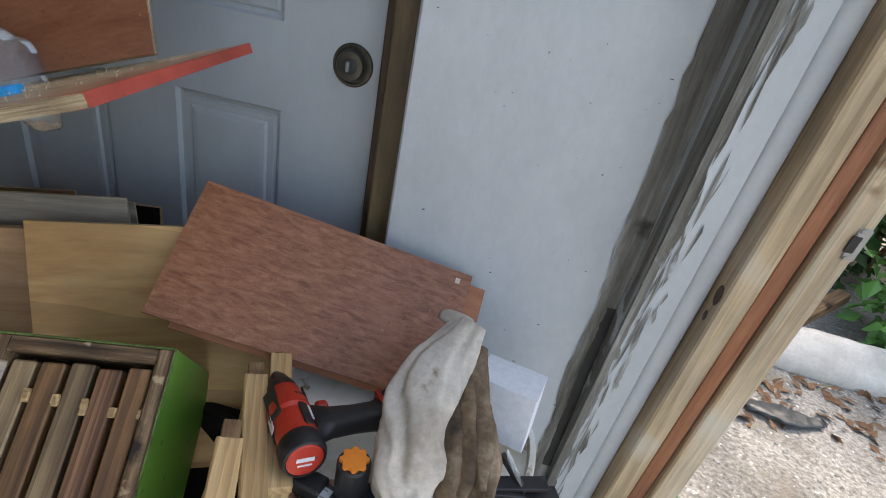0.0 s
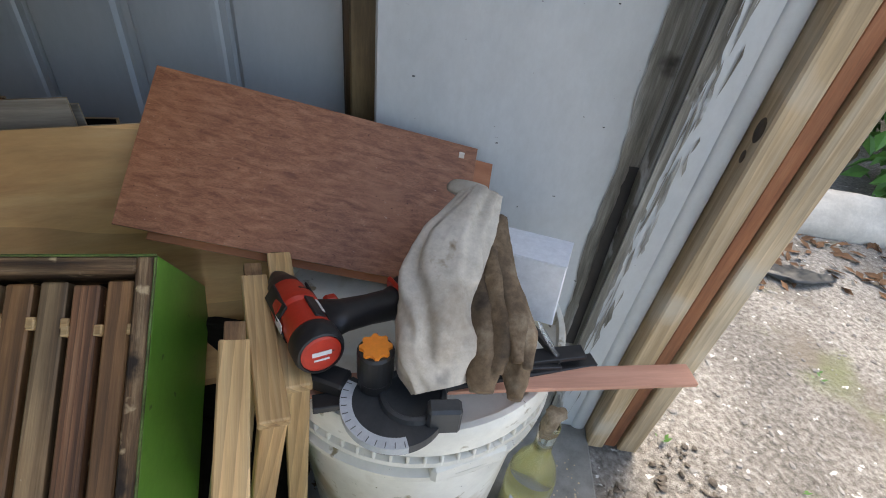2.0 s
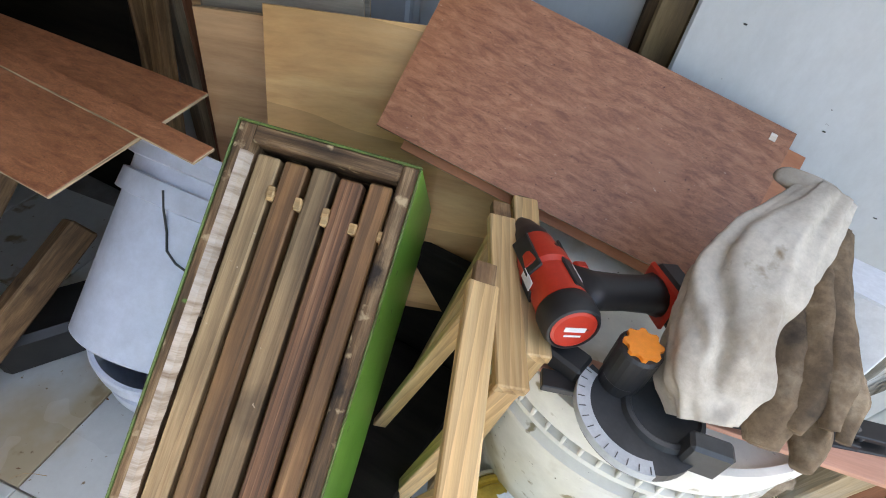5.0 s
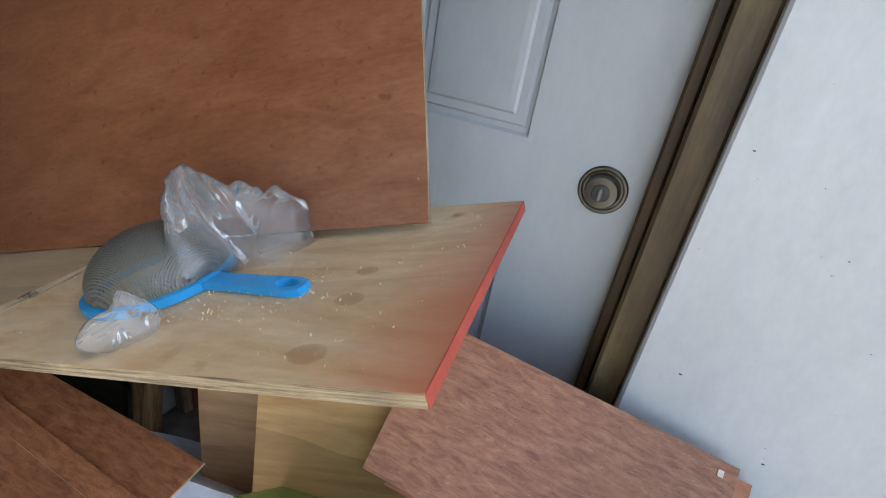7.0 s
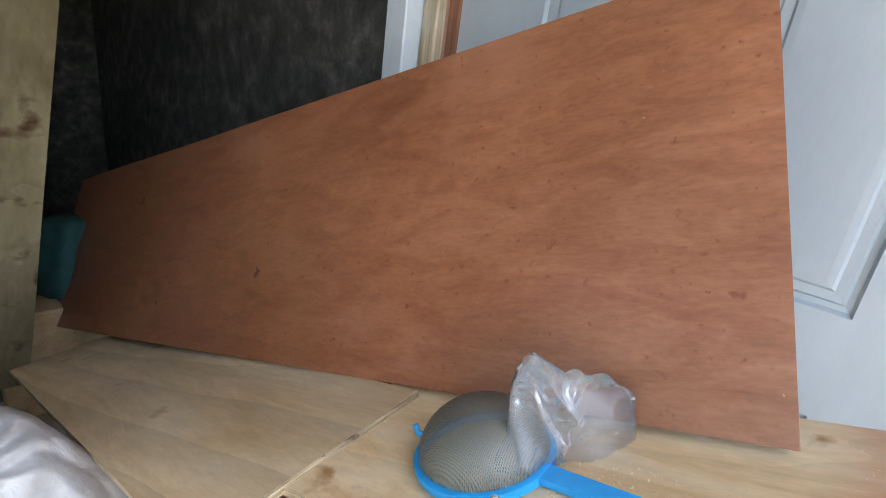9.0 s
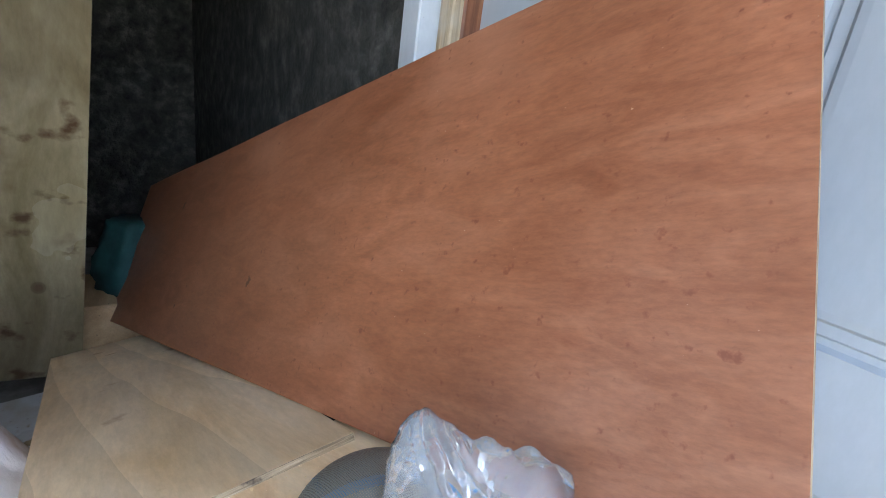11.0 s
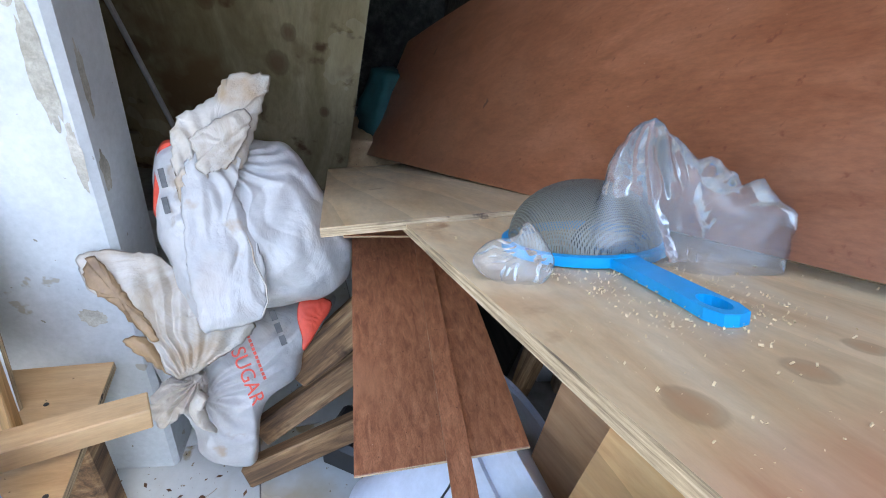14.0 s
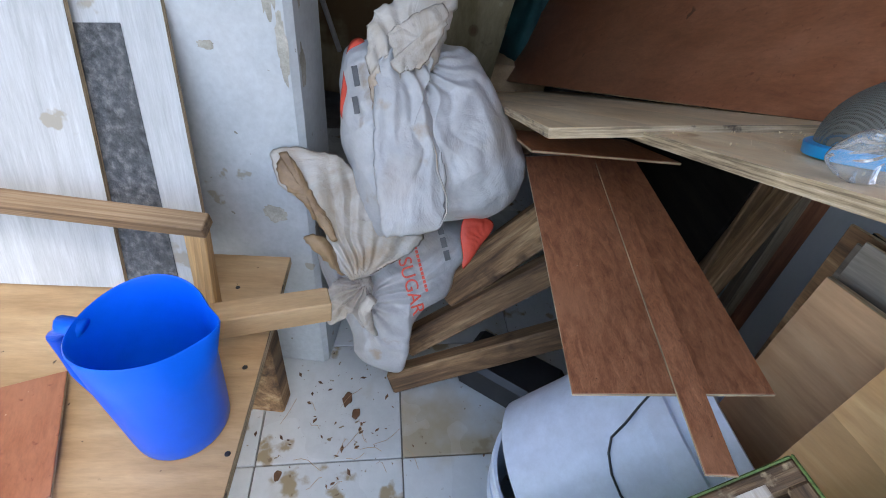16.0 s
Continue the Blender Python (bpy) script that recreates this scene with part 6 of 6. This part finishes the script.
for k in range(2300):
    x, y = random.uniform(0.72, 2.4), random.uniform(0.3, 2.3)
    if x < 0.86 and y > 0.97:
        continue
    near = 1.0 if x < 1.0 else 0.8
    lump(bm, (x * U, y * U, -0.03 * U + 0.002), random.choice((0.0015, 0.002, 0.003, 0.003, 0.004, 0.006, 0.011)) * near)
stones = part("gravel", bm, STONE)
tagged(stones, "scattered pale gravel stones on the soil", "gravel", kind="stuff")

bm = bmesh.new()
for k in range(620):
    x, y = 0.73 + 0.3 * random.random() ** 1.6, random.uniform(0.45, 1.1)
    if x < 0.87 and y > 0.96:
        continue
    lump(bm, (x * U, y * U, -0.03 * U + 0.004), random.choice((0.002, 0.003, 0.003, 0.004, 0.006, 0.01)), 0.8)
tagged(part("soil_clods", bm, SOIL), "dark crumbly soil clods along the slab's edge", "soil", kind="stuff")
bm = bmesh.new()
for k in range(30):
    cx, cy = random.uniform(0.85, 1.7), random.uniform(0.5, 1.6)
    for q in range(random.randint(4, 9)):
        a, s = random.random() * 6.3, random.uniform(0.006, 0.022)
        c = Vector((cx * U, cy * U, -0.03 * U + 0.004)) + Vector((random.gauss(0, 0.012), random.gauss(0, 0.012), 0))
        d = Vector((math.cos(a), math.sin(a), random.uniform(0.3, 1.2))) * s
        w = Vector((-math.sin(a), math.cos(a), 0)) * s * 0.3
        bm.faces.new([bm.verts.new(c + p) for p in (Vector((0, 0, 0)), d * 0.5 + w, d, d * 0.5 - w)])
tagged(part("weeds", bm, LEAFB), "small green weeds sprouting in the gravel", "weeds", kind="stuff")

kerb = part("kerb", cloth([(1.5 * U, 2.52 * U, -0.02, 0.09, 0.1, 0), (1.9 * U, 2.46 * U, 0.0, 0.1, 0.12, 0), (2.6 * U, 2.42 * U, 0.0, 0.1, 0.12, 0), (4.0 * U, 2.3 * U, 0.0, 0.1, 0.12, 0)], 24, 0.05, 3, 40), LOG, smooth=True)
tagged(kerb, "low sunlit pale concrete kerb along the yard", "kerb", kind="structure")

bm = bmesh.new()
for k in range(260):
    x, y = random.uniform(1.35, 3.0), random.uniform(1.85, 2.4)
    c = Vector((x * U, y * U, -0.03 * U + 0.008))
    rot = Euler((random.uniform(-0.6, 0.6), random.uniform(-0.6, 0.6), random.random() * 6.3)).to_matrix()
    s = random.uniform(0.015, 0.04)
    pts = [rot @ Vector(p) * s + c for p in ((-1, 0, 0), (0, -0.45, 0.1), (1, 0, 0), (0, 0.45, 0.1))]
    bm.faces.new([bm.verts.new(p) for p in pts])
tagged(part("leaf_litter", bm, LITTER), "dry brown leaf litter against the kerb", "leaf litter", kind="stuff")


def shrub(name, cx, cy, r, h, count, leaf, label, size, seed):
    random.seed(seed)
    th = empty(name, V(cx, cy, -0.03), label, "shrub")
    for k in range(4):
        a = random.random() * 6.3
        part("stem", tube([V(cx, cy, -0.03), V(cx, cy, 0) + Vector((math.cos(a) * r * 0.3, math.sin(a) * r * 0.3, h * 0.5)), V(cx, cy, 0) + Vector((math.cos(a) * r * 0.6, math.sin(a) * r * 0.6, h * 0.85))], [0.02, 0.014, 0.005], 6), BEAM, th)
    bmm = bmesh.new()
    for k in range(count):
        a, u = random.random() * 6.3, random.random()
        rr = r * (0.35 + 0.65 * math.sqrt(random.random())) * (0.75 + 0.4 * noise.noise(Vector((math.cos(a) * 2 + seed, math.sin(a) * 2, u * 3))))
        c = V(cx, cy, 0) + Vector((math.cos(a) * rr, math.sin(a) * rr, 0.02 + u * h))
        rot = Euler((random.uniform(-0.9, 0.9), random.uniform(-0.9, 0.9), random.random() * 6.3)).to_matrix()
        s = size * random.uniform(0.6, 1.3)
        tip, mid = rot @ Vector((s, 0, -0.2 * s)), 0.3 * s
        l, m2 = rot @ Vector((0.45 * s, mid, 0.05 * s)), rot @ Vector((0.45 * s, -mid, 0.05 * s))
        a0, b0, c0, d0 = (bmm.verts.new(c + q) for q in (Vector((0, 0, 0)), l, tip, m2))
        bmm.faces.new((a0, b0, c0))
        bmm.faces.new((a0, c0, d0))
    part("crown", bmm, leaf, th)
    return th


shrub("shrub", 2.75, 2.75, 0.42, 0.85, 900, LEAFB, "bright green broad-leaved shrub beyond the kerb", 0.1, 5)
for k, (x, y, r, h) in enumerate(((2.2, 4.0, 0.8, 1.6), (3.3, 4.2, 0.9, 2.2), (4.6, 4.0, 1.0, 2.4), (1.4, 4.6, 0.9, 2.2), (5.4, 2.8, 1.0, 2.6), (2.8, 5.4, 1.1, 3.2), (6.5, 4.6, 1.3, 3.4))):
    shrub("shrub", x, y, r, h, 5200, LEAF, "dense dark green hedge shrub at the yard's edge", 0.095, 60 + k)
bmm, m = bar((1.9, 2.62, 0.02), (2.3, 2.9, 0.2), 0.06, 0.05, (0, 0, 1), 0.004)
tagged(part("timber_offcut", bmm, BEAM, None, "", m), "old grey timber lying below the hedge", "timber")
ob = part("plastic_scrap", cloth([(1.52 * U, 1.98 * U, -0.015, 0.03, 0.01, 0), (1.66 * U, 1.96 * U, -0.008, 0.06, 0.012, 0), (1.82 * U, 1.98 * U, -0.015, 0.02, 0.008, 0)], 20, 0.2, 4, 50), DARKGREY, smooth=True)
tagged(ob, "flattened dark grey plastic scrap on the gravel", "scrap")

# ---- sawdust ----
random.seed(8)
bm = bmesh.new()
for k in range(900):
    f = random.random()
    if f < 0.45:
        q = Vector((rlx * random.uniform(0.25, 0.5), rly * random.uniform(0.2, 0.55), -0.0015))
    else:
        q = Vector((rlx * random.uniform(0.05, 0.9), rly * random.uniform(0.05, 0.95), -0.0015))
    c = rm @ q
    s = 0.0003 + 0.0009 * random.random() ** 3
    vs = bmesh.ops.create_cube(bm, size=1.0)["verts"]
    rot = Euler((random.random() * 6, random.random() * 6, random.random() * 6)).to_matrix()
    for v in vs:
        v.co = rot @ Vector((v.co.x * s * 2, v.co.y * s, v.co.z * s * 0.6)) + c
tagged(part("sawdust", bm, SAWDUST), "pale sawdust and shavings on the board", "sawdust", kind="stuff")

bm = bmesh.new()
for k in range(420):
    if k < 260:
        c = Vector((random.gauss(-0.62, 0.12) * U, random.gauss(0.12, 0.12) * U, 0.0052))
    else:
        c = Vector((random.uniform(-1.0, 0.6) * U, random.uniform(-0.4, 0.9) * U, 0.0052))
    rot = Euler((random.uniform(-0.3, 0.3), random.uniform(-0.3, 0.3), random.random() * 6.3)).to_matrix()
    s = 0.0006 + 0.009 * random.random() ** 9
    bm.faces.new([bm.verts.new(rot @ Vector(p) * s + c) for p in ((-1, -0.2, 0), (0.2, -0.4, 0.1), (1, 0.1, 0), (-0.2, 0.4, 0.1))])
tagged(part("floor_litter", bm, LITTER), "dry leaf crumbs and dirt on the tiles", "litter", kind="stuff")
bm = bmesh.new()
for k in range(500):
    c = Vector((random.gauss(0.62, 0.05) * U, random.gauss(0.78, 0.09) * U, 0.0048))
    if c.x > 0.69 * U:
        continue
    s = random.uniform(0.0006, 0.002)
    bm.faces.new([bm.verts.new(Vector(p) * s + c) for p in ((-1, -1, 0), (1, -1, 0.3), (1, 1, 0), (-1, 1, 0.3))])
tagged(part("sawdust", bm, SAWDUST), "fine pale sawdust on the floor's edge", "sawdust", kind="stuff")

random.seed(31)
for k in range(16):
    x, y, a, ln = random.gauss(-0.6, 0.07), random.gauss(0.14, 0.09), random.random() * 6.3, random.uniform(0.02, 0.07)
    pts = [(x * U + math.cos(a) * ln * f + 0.006 * math.sin(5 * f + k), y * U + math.sin(a) * ln * f, 0.0058 + 0.002 * math.sin(3 * f)) for f in (0, 0.25, 0.5, 0.75, 1.0)]
    tagged(part("twig", tube(pts, 0.0005, 5), TAN), "thin dry twig on the dirty tiles", "twig", "twigs on the floor")
for x, y, s_, k in ((-0.36, 0.36, 0.022, 1), (-0.33, 0.385, 0.016, 2), (-0.66, 0.16, 0.014, 3), (-0.7, 0.13, 0.018, 4), (-0.49, 0.02, 0.012, 5)):
    bm = bmesh.new()
    ring = [bm.verts.new((x * U + s_ * (1 + 0.5 * noise.noise(Vector((math.cos(q) * 1.5, math.sin(q) * 1.5, k)))) * math.cos(q), y * U + 0.6 * s_ * (1 + 0.5 * noise.noise(Vector((math.cos(q), math.sin(q), k + 7)))) * math.sin(q), 0.0056 + 0.003 * math.sin(2 * q + k) ** 2)) for q in [2 * math.pi * n_ / 18 for n_ in range(18)]]
    bm.faces.new(ring)
    tagged(part("dead_leaf", bm, GLOOM if k < 3 else LITTER), "curled dark dead leaf on the tiles", "leaf", "dead leaves on the floor")

# ---- floor tiles, last ----
ca, sa = math.cos(radians(10)), math.sin(radians(10))
TS = 0.333 * U
tile_meshes = []
for k in range(3):
    bm = box(TS - 0.003, TS - 0.003, 0.008, 0.0012, (0.0015, 0.0015, -0.008))
    me = bpy.data.meshes.new("tile")
    bmesh.ops.recalc_face_normals(bm, faces=bm.faces)
    bm.to_mesh(me)
    bm.free()
    me.materials.append(TILE)
    tile_meshes.append(me)
org = V(-0.564, 0.29, 0.004)
tm0 = Matrix.Translation(org) @ pose(0, 0, 0, 0, 0, 10)
edge_x = 0.703 * U
for i in range(-7, 8):
    for j in range(-8, 5):
        m = tm0 @ Matrix.Translation((i * TS, j * TS, 0))
        c = m @ Vector((TS / 2, TS / 2, 0))
        if not (-2.2 * U < c.x < 0.9 * U and -2.2 * U < c.y < 0.98 * U):
            continue
        if c.x < edge_x - TS * 0.6:
            place("tile", tile_meshes[(i + j) % 3], floor, "", m)
            continue
        bm = box(TS - 0.003, TS - 0.003, 0.008, 0, (0.0015, 0.0015, -0.008))
        bm.transform(m)
        cut = bmesh.ops.bisect_plane(bm, geom=list(bm.verts) + list(bm.edges) + list(bm.faces), plane_co=(edge_x, 0, 0), plane_no=(1, 0, 0), clear_outer=True)
        if not bm.faces:
            bm.free()
            continue
        bmesh.ops.holes_fill(bm, edges=[e for e in bm.edges if e.is_boundary])
        bm.transform(m.inverted())
        part("tile", bm, TILE, floor, "", m)
